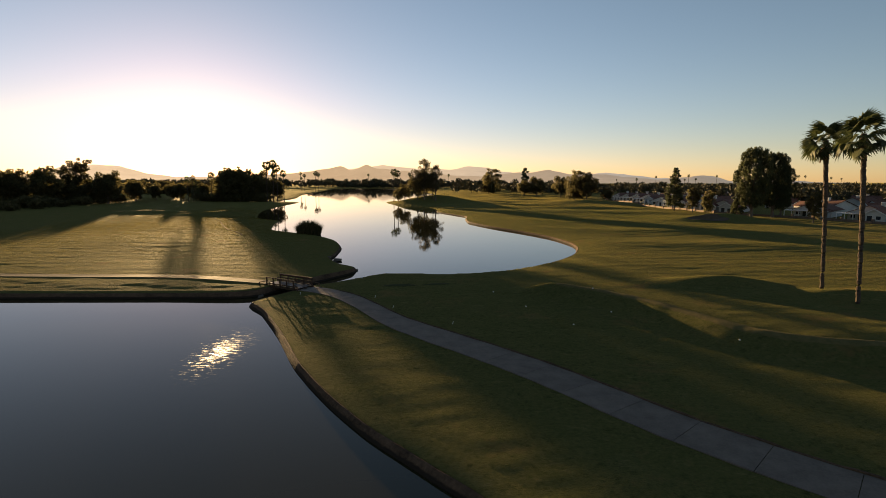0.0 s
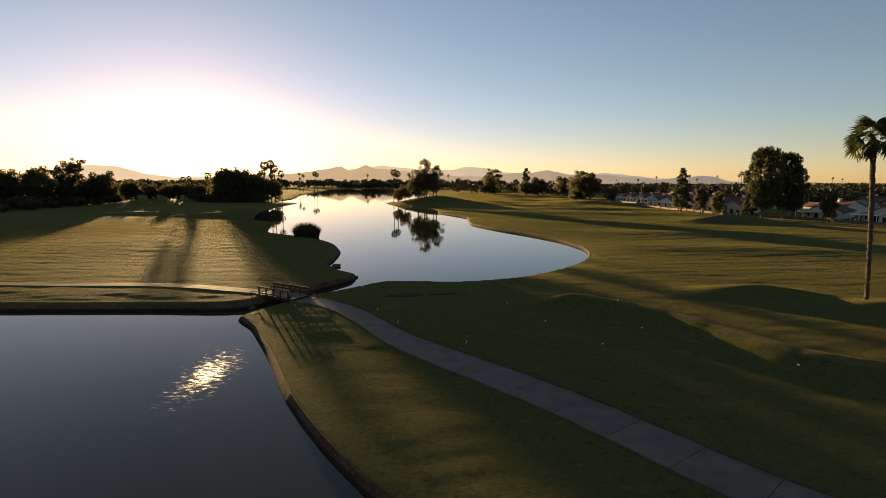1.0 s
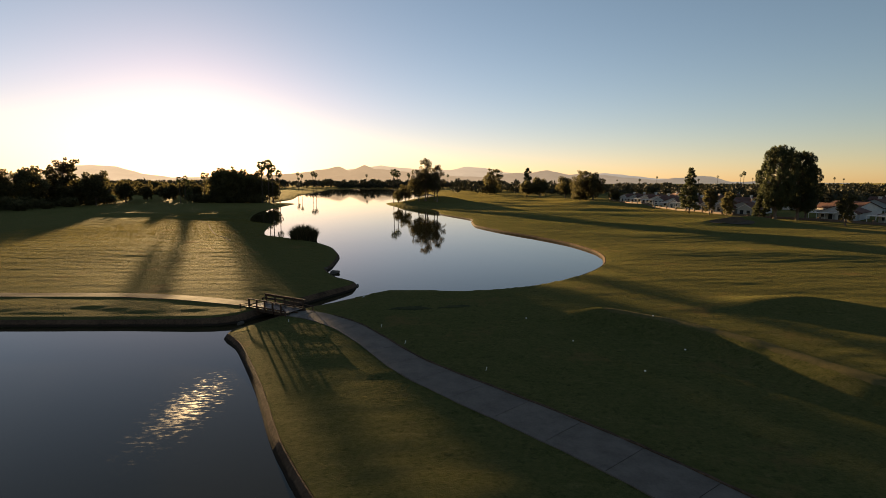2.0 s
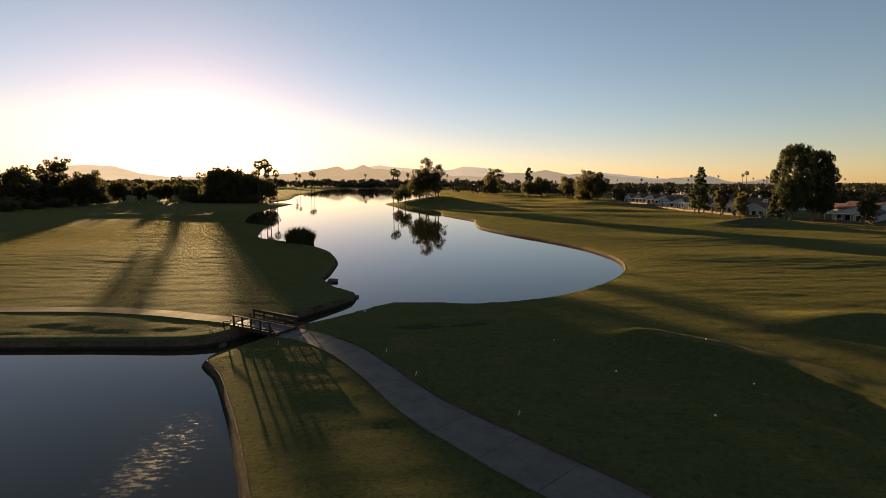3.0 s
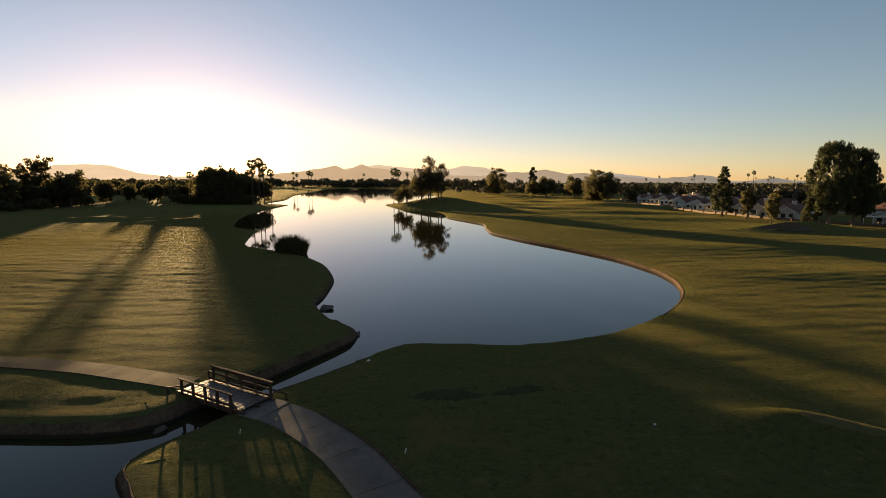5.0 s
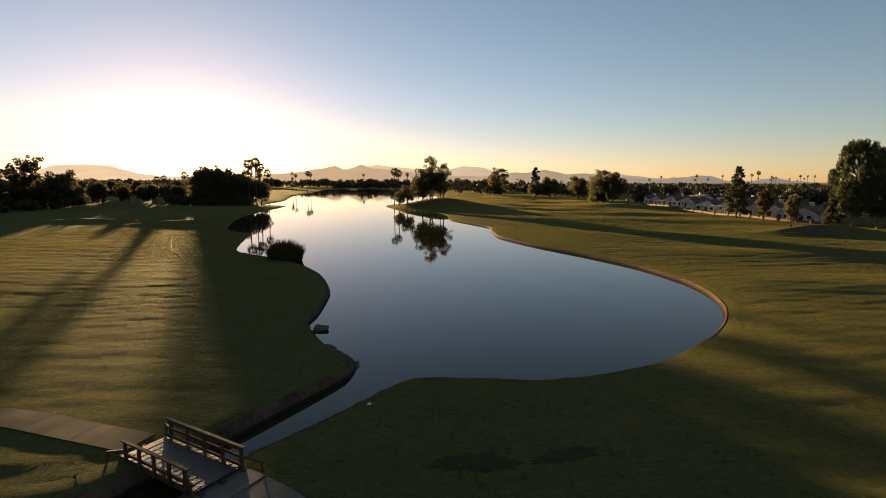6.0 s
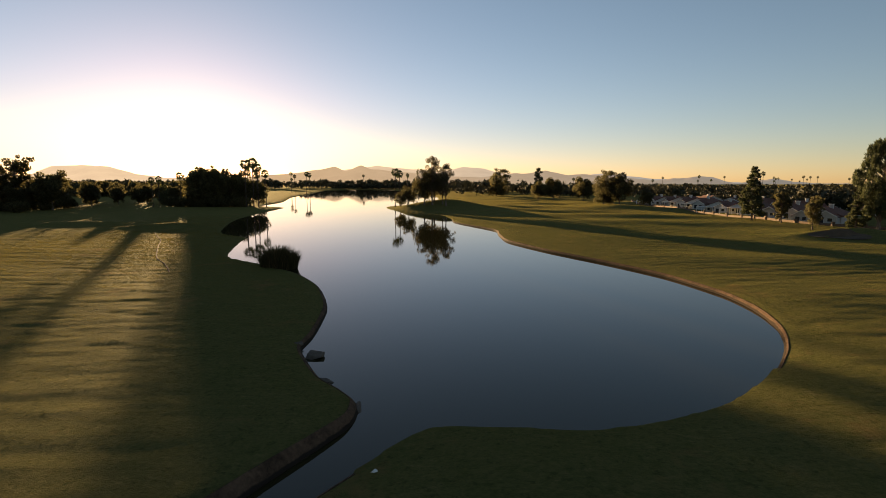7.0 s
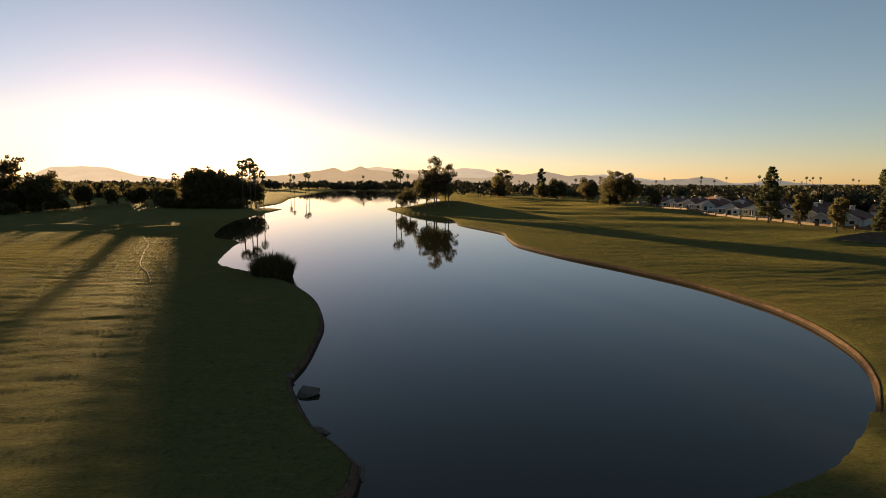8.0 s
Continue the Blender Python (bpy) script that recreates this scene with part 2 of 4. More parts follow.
def tube(bm, points, radii, sides=8):
    rings = []
    for i, p in enumerate(points):
        p = Vector(p)
        d = Vector(points[min(i + 1, len(points) - 1)]) - Vector(points[max(i - 1, 0)])
        q = d.to_track_quat("Z", "Y")
        rings.append([bm.verts.new(p + q @ Vector((radii[i] * math.cos(a), radii[i] * math.sin(a), 0))) for a in [2 * math.pi * k / sides for k in range(sides)]])
    for r0, r1 in zip(rings, rings[1:]):
        for k in range(sides):
            bm.faces.new((r0[k], r0[(k + 1) % sides], r1[(k + 1) % sides], r1[k]))
    bm.faces.new(rings[-1])
    return bm


def smooth_line(points, steps, closed=False):
    p = np.array(points, float)
    n = len(p)
    out = []
    for i in range(n if closed else n - 1):
        a, b, c, d = (p[(i + k) % n] if closed else p[min(max(i + k, 0), n - 1)] for k in (-1, 0, 1, 2))
        for s in range(steps):
            u = s / steps
            # a tight spline, so that corners stay crisp
            m0, m1 = (c - a) * 0.36, (d - b) * 0.36
            out.append((2 * u**3 - 3 * u * u + 1) * b + (u**3 - 2 * u * u + u) * m0 + (3 * u * u - 2 * u**3) * c + (u**3 - u * u) * m1)
    if not closed:
        out.append(p[-1])
    return np.array(out)


# The plan of the water: x, y and the height of the edging above it
WEST_POND = [
    (4, -10, .5), (-10, -40, .5), (-60, -60, .5), (-140, -50, .5), (-160, 30, .5), (-140, 70, .5), (-90, 65, .6), (-60, 63.0, .6), (-45, 63.0, .6),
    (-35, 63.1, .6), (-27, 63.1, .7), (-23.4, 64.2, .8), (-21.7, 67.2, .8), (-20.2, 69.6, .8), (-17.2, 75.0, .8), (-14.2, 80.6, .7),
    (-14.1, 83.6, .6), (-15.4, 85.7, .5), (-17.6, 88.4, .4), (-19.3, 91.6, .4), (-20.9, 95.5, .45), (-20.8, 100, .5), (-21.6, 109.5, .5)]
FAR_LAKE = [
    (-23.2, 116, .5), (-26.1, 124.2, .45), (-32.2, 134.8, .3), (-41.5, 144.5, .22), (-51.4, 154.8, .2), (-58.6, 181, .2), (-60.6, 190, .2), (-74, 206, .2),
    (-90, 262, .2), (-96, 330, .2), (-99, 356, .2), (-118, 372, .2), (-124, 440, .2), (-150, 560, .2), (-165, 700, .2), (-200, 1000, .2), (-100, 1010, .2),
    (-50, 800, .2), (-12, 600, .2), (-8, 450, .2), (-24, 392, .2), (-38, 366, .2), (-37, 346, .2), (-30, 322, .2), (-19, 303, .2), (-7, 286, .2), (-3, 262, .2)]
EAST_BANK = [
    (-2.4, 241, .3), (8.6, 211, .45), (8.4, 196, .5), (8.8, 180, .5), (15, 161, .5), (22.3, 144.5, .5), (27.2, 131, .5), (29.0, 118, .5), (28.3, 109.6, .5),
    (26.0, 101.8, .45), (22.8, 95.8, .35), (17.8, 89.5, .2), (11.3, 84.0, .12), (5.8, 81.4, .1), (1, 80.2, .1), (-4, 80.5, .1), (-8, 80.8, .1), (-10.2, 79.7, .12),
    (-12.8, 76, .2), (-15.6, 72, .35), (-17.3, 69.4, .6), (-18.7, 66.9, .7), (-20.3, 63.9, .6), (-22.4, 60.9, .5), (-22.5, 58.8, .5), (-20.1, 55.6, .5),
    (-15.5, 47, .5), (-11.5, 38.6, .5), (-7.9, 32.6, .5), (-4.5, 27.9, .5), (-1, 24, .5), (3, 19, .5), (6, 8, .5)]
BATTER = 0.55      # how far the edging leans back for each metre of height
SHORE = smooth_line(WEST_POND + FAR_LAKE + EAST_BANK, 6, closed=True)


def shore_distance(px, py):
    """Signed distance to the shoreline, positive on land, and the edging height there."""
    a, b = SHORE, np.roll(SHORE, -1, axis=0)
    best = np.full(px.shape, 1e18)
    edge = np.zeros(px.shape)
    inside = np.zeros(px.shape, bool)
    for (ax, ay, ah), (bx, by, bh) in zip(a, b):
        dx, dy = bx - ax, by - ay
        u = np.clip(((px - ax) * dx + (py - ay) * dy) / (dx * dx + dy * dy + 1e-12), 0, 1)
        d = (px - ax - u * dx) ** 2 + (py - ay - u * dy) ** 2
        near = d < best
        best[near] = d[near]
        edge[near] = (ah + u * (bh - ah))[near]
        cross = (ay > py) != (by > py)
        inside ^= cross & (px < (bx - ax) * (py - ay) / (by - ay + 1e-12) + ax)
    return np.where(inside, -1, 1) * np.sqrt(best), edge


# Mounds of the course: x, y, half width, half length, turn in degrees, height
MOUNDS = [
    (-4, 326, 22, 15, -20, 4.8), (30, 345, 40, 18, 0, 0.8),
    (36.5, 67.0, 7, 3.4, -8, 1.3), (48, 60, 8, 3, -5, 0.8),
    (96, 180, 13, 6, -10, 2.4), (90.5, 178, 4.6, 2.0, -18, -1.5), (70, 262, 34, 14, -12, 0.9), (85, 330, 34, 18, 0, 1.3), (40, 232, 26, 9, -10, 0.5),
    (-92, 214, 14, 5, 12, 1.4), (-130, 225, 18, 6, 0, 1.1), (60, 110, 26, 8, -12, 0.5), (70, 140, 26, 7, -14, 0.5)]
# the raised rim of the tee: a winding ridge
RIM = [(11, 62.4), (13.6, 61.2), (16.6, 59.3), (19.2, 56.6), (21.2, 53.4), (22.7, 50.0), (24.0, 46.6), (25.4, 43.2), (27.6, 40.4), (30.6, 39.0), (34, 38.2), (37.4, 37.6)]
for (ax, ay), (bx, by) in zip(RIM, RIM[1:]):
    MOUNDS.append(((ax + bx) / 2, (ay + by) / 2, 2.6, 1.9, math.degrees(math.atan2(by - ay, bx - ax)), 1.05))
rng = np.random.RandomState(4)
WAVES = [(rng.uniform(0.7, 1.0), 2 * math.pi / wl, rng.uniform(0, 2 * math.pi), rng.uniform(0, 2 * math.pi)) for wl in np.geomspace(26, 95, 9)]
TUFTS = [(rng.uniform(0.6, 1.0), 2 * math.pi / wl, rng.uniform(1.1, 2.0), rng.uniform(0, 2 * math.pi)) for wl in np.geomspace(1.8, 8.0, 16)]


def ground_height(px, py, sd=None, edge=None):
    px, py = np.asarray(px, float), np.asarray(py, float)
    if sd is None:
        sd, edge = shore_distance(px, py)
    land = np.clip(sd - 0.5, 0, None)
    z = edge + (0.95 - edge) * (1 - np.exp(-land / 4.5))
    away = 1 - np.exp(-land / 14)
    roll = sum(a * np.sin(k * (px * math.cos(t) + py * math.sin(t)) + f) for a, k, t, f in WAVES) / 9
    fine = sum(a * np.sin(k * (px * math.cos(t) + py * math.sin(t)) + f) for a, k, t, f in TUFTS) / 16
    z = z + (0.34 + 1.2 * np.clip((py - 120) / 160, 0, 1) * np.clip(px / 40, 0, 1)) * roll * away + 0.11 * fine * np.clip(land / 3, 0, 1)
    for mx, my, w, l, turn, h in MOUNDS:
        c, s = math.cos(radians(turn)), math.sin(radians(turn))
        u, v = ((px - mx) * c + (py - my) * s) / w, (-(px - mx) * s + (py - my) * c) / l
        z = z + h * np.exp(-(u * u + v * v)) * np.clip(land / 6, 0, 1)
    return z


# Ground: one sheet to the horizon, dropping under the ponds
def stations(core0, core1, step, low, high, grow=1.035):
    mid = list(np.arange(core0, core1 + step / 2, step))
    up, s = [], step
    while (up[-1] if up else core1) < high:
        s *= grow
        up.append((up[-1] if up else core1) + s)
    down, s = [], step
    while (down[-1] if down else core0) > low:
        s *= grow
        down.append((down[-1] if down else core0) - s)
    return np.array(down[::-1] + mid + up)


gx = stations(-62, 52, 0.55, -3600, 3600)
gy = stations(18, 150, 0.6, -400, 4700, 1.025)
GX, GY = np.meshgrid(gx, gy)
fx, fy = GX.ravel(), GY.ravel()
near_box = (fx > -260) & (fx < 130) & (fy > -120) & (fy < 1100)
SD, EDGE = np.full(fx.shape, 200.0), np.full(fx.shape, 0.6)
SD[near_box], EDGE[near_box] = shore_distance(fx[near_box], fy[near_box])
FZ = ground_height(fx, fy, SD, EDGE)
# the bed of the ponds, and the strip that the edging covers
low_bank = EDGE < 0.22
FZ = np.where(SD < 0.0, np.where(low_bank, np.maximum(-1.8, EDGE * 0.3 + SD * 0.35), np.maximum(-1.8, -0.9 + SD * 0.5)), np.where((SD < 0.1 + BATTER * EDGE) & ~low_bank, -0.5, np.where((SD < 0.3 + BATTER * EDGE) & ~low_bank, EDGE - 0.12, FZ)))
nx, ny = len(gx), len(gy)
HEIGHTS = FZ.reshape(ny, nx)


def gz(x, y):
    """Height of the ground sheet at a place."""
    i, j = min(max(int(np.searchsorted(gx, x)) - 1, 0), nx - 2), min(max(int(np.searchsorted(gy, y)) - 1, 0), ny - 2)
    u, v = (x - gx[i]) / (gx[i + 1] - gx[i]), (y - gy[j]) / (gy[j + 1] - gy[j])
    h = HEIGHTS[j : j + 2, i : i + 2]
    return float((h[0, 0] * (1 - u) + h[0, 1] * u) * (1 - v) + (h[1, 0] * (1 - u) + h[1, 1] * u) * v)


idx = np.arange(nx * ny).reshape(ny, nx)
quads = np.stack([idx[:-1, :-1], idx[:-1, 1:], idx[1:, 1:], idx[1:, :-1]], -1).reshape(-1, 4)
ground = new("ground", mesh_of("ground", np.stack([fx, fy, FZ], 1), quads, GRASS, True))
tagged(ground, "mown green and straw-coloured golf course grass, rolling gently", "ground", kind="structure")

water = new("water", mesh_of("water", [(-260, -120, 0), (60, -120, 0), (60, 1100, 0), (-260, 1100, 0)], [(0, 1, 2, 3)], WATER))
tagged(water, "still dark pond water mirroring the sunrise sky", "water", kind="structure")


# Edging round the ponds: a low stone kerb, its face standing in the water
def shore_edging():
    r = np.random.RandomState(2)
    pts = SHORE
    n = len(pts)
    tan = np.roll(pts, -1, 0)[:, :2] - np.roll(pts, 1, 0)[:, :2]
    tan /= np.linalg.norm(tan, axis=1)[:, None] + 1e-9
    area = 0.5 * np.sum(pts[:, 0] * np.roll(pts[:, 1], -1) - np.roll(pts[:, 0], -1) * pts[:, 1])
    out = np.stack([tan[:, 1], -tan[:, 0]], 1) * (1 if area > 0 else -1)
    # off, height of the section's corners
    rows = []
    for i in range(n):
        h = pts[i, 2]
        wob = r.uniform(-0.02, 0.02, 4)
        sl = BATTER * h
        sec = [(-0.05, -1.0), (0.0 + wob[0], 0.06), (0.06 + 0.5 * sl + wob[1], 0.06 + 0.62 * (h - 0.06) + wob[1]), (0.1 + sl + wob[2], h + wob[1] * 0.5), (0.16 + sl + wob[2], h + 0.01 + wob[3] * 0.4), (0.4 + sl, h - 0.4)]
        rows.append([(pts[i, 0] + out[i, 0] * o, pts[i, 1] + out[i, 1] * o, z) for o, z in sec])
    k = 6
    verts = [v for row in rows for v in row]
    kept = [i for i in range(n) if pts[i, 2] > 0.215]
    faces = [(i * k + j, i * k + j + 1, ((i + 1) % n) * k + j + 1, ((i + 1) % n) * k + j) for i in kept for j in range(k - 1)]
    ob = new("pond_edging", mesh_of("pond_edging", verts, faces, EDGING))
    return tagged(ob, "low tan stone edging round the pond banks", "edging", kind="structure")


shore_edging()


# Turf running up to the edging
def bank_verge():
    pts = SHORE
    n = len(pts)
    tan = np.roll(pts, -1, 0)[:, :2] - np.roll(pts, 1, 0)[:, :2]
    tan /= np.linalg.norm(tan, axis=1)[:, None] + 1e-9
    area = 0.5 * np.sum(pts[:, 0] * np.roll(pts[:, 1], -1) - np.roll(pts[:, 0], -1) * pts[:, 1])
    out = np.stack([tan[:, 1], -tan[:, 0]], 1) * (1 if area > 0 else -1)
    off = np.array([0.2, 0.5, 0.9, 1.5, 2.7])
    ox = pts[:, :1] + out[:, :1] * (off + BATTER * pts[:, 2:])
    oy = pts[:, 1:2] + out[:, 1:2] * (off + BATTER * pts[:, 2:])
    z = ground_height(ox.ravel(), oy.ravel()).reshape(ox.shape) + np.array([-0.02, 0.01, 0.03, 0.03, -0.05])
    z[:, 0] = pts[:, 2] - 0.015
    V = np.stack([ox, oy, z], -1).reshape(-1, 3)
    kept = [i for i in range(n) if pts[i, 2] > 0.215]
    F = [(i * 5 + j, i * 5 + j + 1, ((i + 1) % n) * 5 + j + 1, ((i + 1) % n) * 5 + j) for i in kept for j in range(4)]
    ob = new("bank_verge", mesh_of("bank_verge", V.tolist(), F, GRASS, True))
    return tagged(ob, "strip of turf meeting the stone edging of the banks", "verge", kind="structure")


bank_verge()


# Cart path of concrete slabs
def ribbon(line, width, name, label, mat, slab=3.7, lift=0.05, widen=0.0):
    base = tagged(new(name), label, "path", kind="structure")
    p = smooth_line(line, 12)
    seg = np.r_[0, np.cumsum(np.linalg.norm(np.diff(p, axis=0), axis=1))]
    count = max(1, int(seg[-1] / slab))
    at = lambda s: np.array([np.interp(s, seg, p[:, 0]), np.interp(s, seg, p[:, 1])])
    for i in range(count):
        s0, s1 = i * seg[-1] / count + 0.015, (i + 1) * seg[-1] / count - 0.015
        top, low = [], []
        m = 5
        for j in range(m):
            s = s0 + (s1 - s0) * j / (m - 1)
            c, d = at(s), at(s + 0.05) - at(s - 0.05)
            d /= np.linalg.norm(d) + 1e-9
            nrm = np.array([d[1], -d[0]])
            for k in (-0.5, 0.0, 0.5):
                q = c + nrm * (width + widen * min(1.0, max(0.0, (54 - c[1]) / 10))) * k
                z = gz(*c) * 0.7 + gz(*q) * 0.3 + lift
                top.append((q[0], q[1], z))
                low.append((q[0], q[1], z - 0.3))
        t0 = len(top)
        faces = []
        for j in range(m - 1):
            for k in (0, 1):
                a = j * 3 + k
                faces.append((a, a + 1, a + 4, a + 3))
            faces += [(j * 3, j * 3 + 3, t0 + j * 3 + 3, t0 + j * 3), (j * 3 + 2, t0 + j * 3 + 2, t0 + j * 3 + 5, j * 3 + 5)]
        e = (m - 1) * 3
        faces += [(0, t0, t0 + 1, 1), (1, t0 + 1, t0 + 2, 2), (e, e + 1, t0 + e + 1, t0 + e), (e + 1, e + 2, t0 + e + 2, t0 + e + 1)]
        under("slab", mesh_of("slab", top + low, faces, mat), base)
    return base


# Bridge over the channel
BR_A, BR_B = Vector((-23.0, 68.75)), Vector((-17.75, 65.6))
br_dir = (BR_B - BR_A).normalized()
br_nor = Vector((br_dir.y, -br_dir.x))
EAST_PATH = [(-16.4, 64.9), (-14.4, 63.4), (-11.1, 59.8), (-8.2, 55.3), (-4.6, 49.2), (-0.3, 44.0), (4.8, 38.2), (8.3, 33.8), (13, 27.3), (17.8, 22.2), (25, 15.5), (34, 7), (48, -6), (66, -26)]
WEST_PATH = [(-23.6, 69.2), (-26.8, 70.2), (-32.3, 72.0), (-38, 73.2), (-44, 73.8), (-56, 73.9), (-75, 75.5), (-100, 80)]
ribbon(EAST_PATH, 2.6, "cart_path_east", "pale grey concrete cart path curving through the grass", CONCRETE, widen=0.8)
ribbon([(-17.95, 65.75), (-17.2, 65.35), (-16.42, 64.92)], 2.7, "bridge_apron", "pale concrete apron at the end of the footbridge", APRON, 1.7, 0.07)
ribbon(WEST_PATH, 2.05, "cart_path_west", "concrete cart path along the pond bank, darkened with painted shade", SHADED_CONCRETE)


def footbridge():
    L = (BR_B - BR_A).length
    root = tagged(new("footbridge"), "brown timber footbridge with open rails over a channel", "bridge")
    root.matrix_basis = Matrix.Translation((BR_A.x, BR_A.y, 0)) @ Matrix.Rotation(math.atan2(br_dir.y, br_dir.x), 4, "Z")
    zd, hw = 1.0, 1.3
    plank = mesh_of("plank", *slab_data(0.135, 2 * hw, 0.05), DECKING)
    n = int(L / 0.15)
    for i in range(n):
        under("plank", plank, root, Matrix.Translation(((i + 0.5) * L / n, 0, zd - 0.025 + 0.004 * ((i * 7) % 3))))
    for y in (-hw + 0.15, 0, hw - 0.15):
        part("beam", box(bmesh.new(), -0.3, L + 0.3, y - 0.1, y + 0.1, zd - 0.36, zd - 0.06), TIMBER, root)
    for side in (-1, 1):
        y = side * (hw + 0.02)
        posts = 5
        L = (BR_B - BR_A).length - (0.9 if side < 0 else 0.0)
        e = 0.35 if side < 0 else 0.0
        for i in range(posts):
            x = e + 0.15 + i * (L - 0.3) / (posts - 1)
            part("post", box(bmesh.new(), x - 0.07, x + 0.07, y - 0.07, y + 0.07, zd - 0.3, zd + 0.9, 0.008), TIMBER, root)
        part("top_rail", box(bmesh.new(), e - 0.1, e + L + 0.1, y - 0.1, y + 0.1, zd + 0.9, zd + 0.97, 0.01), TIMBER, root)
        if side > 0:
            part("rail_board", box(bmesh.new(), 0.0, L, y - 0.03, y + 0.03, zd + 0.7, zd + 0.9, 0.006), TIMBER, root)
            part("mid_rail", box(bmesh.new(), 0.1, L - 0.1, y - 0.035 - side * 0.1, y + 0.035 - side * 0.1, zd + 0.4, zd + 0.55, 0.006), TIMBER, root)
        part("curb", box(bmesh.new(), e - 0.2, e + L + 0.2, y - 0.05 - side * 0.17, y + 0.05 - side * 0.17, zd + 0.03, zd + 0.17, 0.008), TIMBER, root)
        for end in (0, 1):
            x0, x1 = (e, e - 0.9) if end == 0 else (e + L, e + L + 0.9)
            part("rail_return", beam(bmesh.new(), (x0, y, zd + 0.42), (x1, y + side * 0.35, zd + 0.25), 0.09, 0.09), TIMBER, root)
            part("return_post", box(bmesh.new(), x1 - 0.05, x1 + 0.05, y + side * 0.35 - 0.05, y + side * 0.35 + 0.05, zd - 0.5, zd + 0.3, 0.006), TIMBER, root)
    return root


def slab_data(x, y, z):
    v = [(sx * x / 2, sy * y / 2, sz * z / 2) for sx in (-1, 1) for sy in (-1, 1) for sz in (-1, 1)]
    f = [(0, 1, 3, 2), (4, 6, 7, 5), (0, 4, 5, 1), (2, 3, 7, 6), (0, 2, 6, 4), (1, 5, 7, 3)]
    return v, f


footbridge()


# Trees
def leaf_cloud(centres, radii, per, size, r, squash=0.8, long=1.5, droop=0.0, lift=0.5):
    """Leaves or sprays scattered in clumps, denser towards each clump's skin."""
    V, F = [], []
    for c, rad in zip(centres, radii):
        n = max(6, int(per * (rad / np.mean(radii)) ** 2))
        d = r.normal(size=(n, 3))
        d /= np.linalg.norm(d, axis=1)[:, None]
        pos = np.array(c) + d * (rad * r.uniform(0.45, 1.08, n) ** 0.6)[:, None] * np.array([1, 1, squash])
        u = r.normal(size=(n, 3)) + d * 0.6
        u[:, 2] += lift
        u[:, 2] -= droop
        u /= np.linalg.norm(u, axis=1)[:, None]
        v = np.cross(u, r.normal(size=(n, 3)))
        v /= np.linalg.norm(v, axis=1)[:, None]
        s = size * r.uniform(0.55, 1.3, n)[:, None]
        base = len(V)
        quad = np.stack([pos - u * s * long, pos + v * s * 0.55, pos + u * s * long, pos - v * s * 0.55], 1)
        V.extend(quad.reshape(-1, 3).tolist())
        F.extend([(base + 4 * i, base + 4 * i + 1, base + 4 * i + 2, base + 4 * i + 3) for i in range(n)])
    return V, F


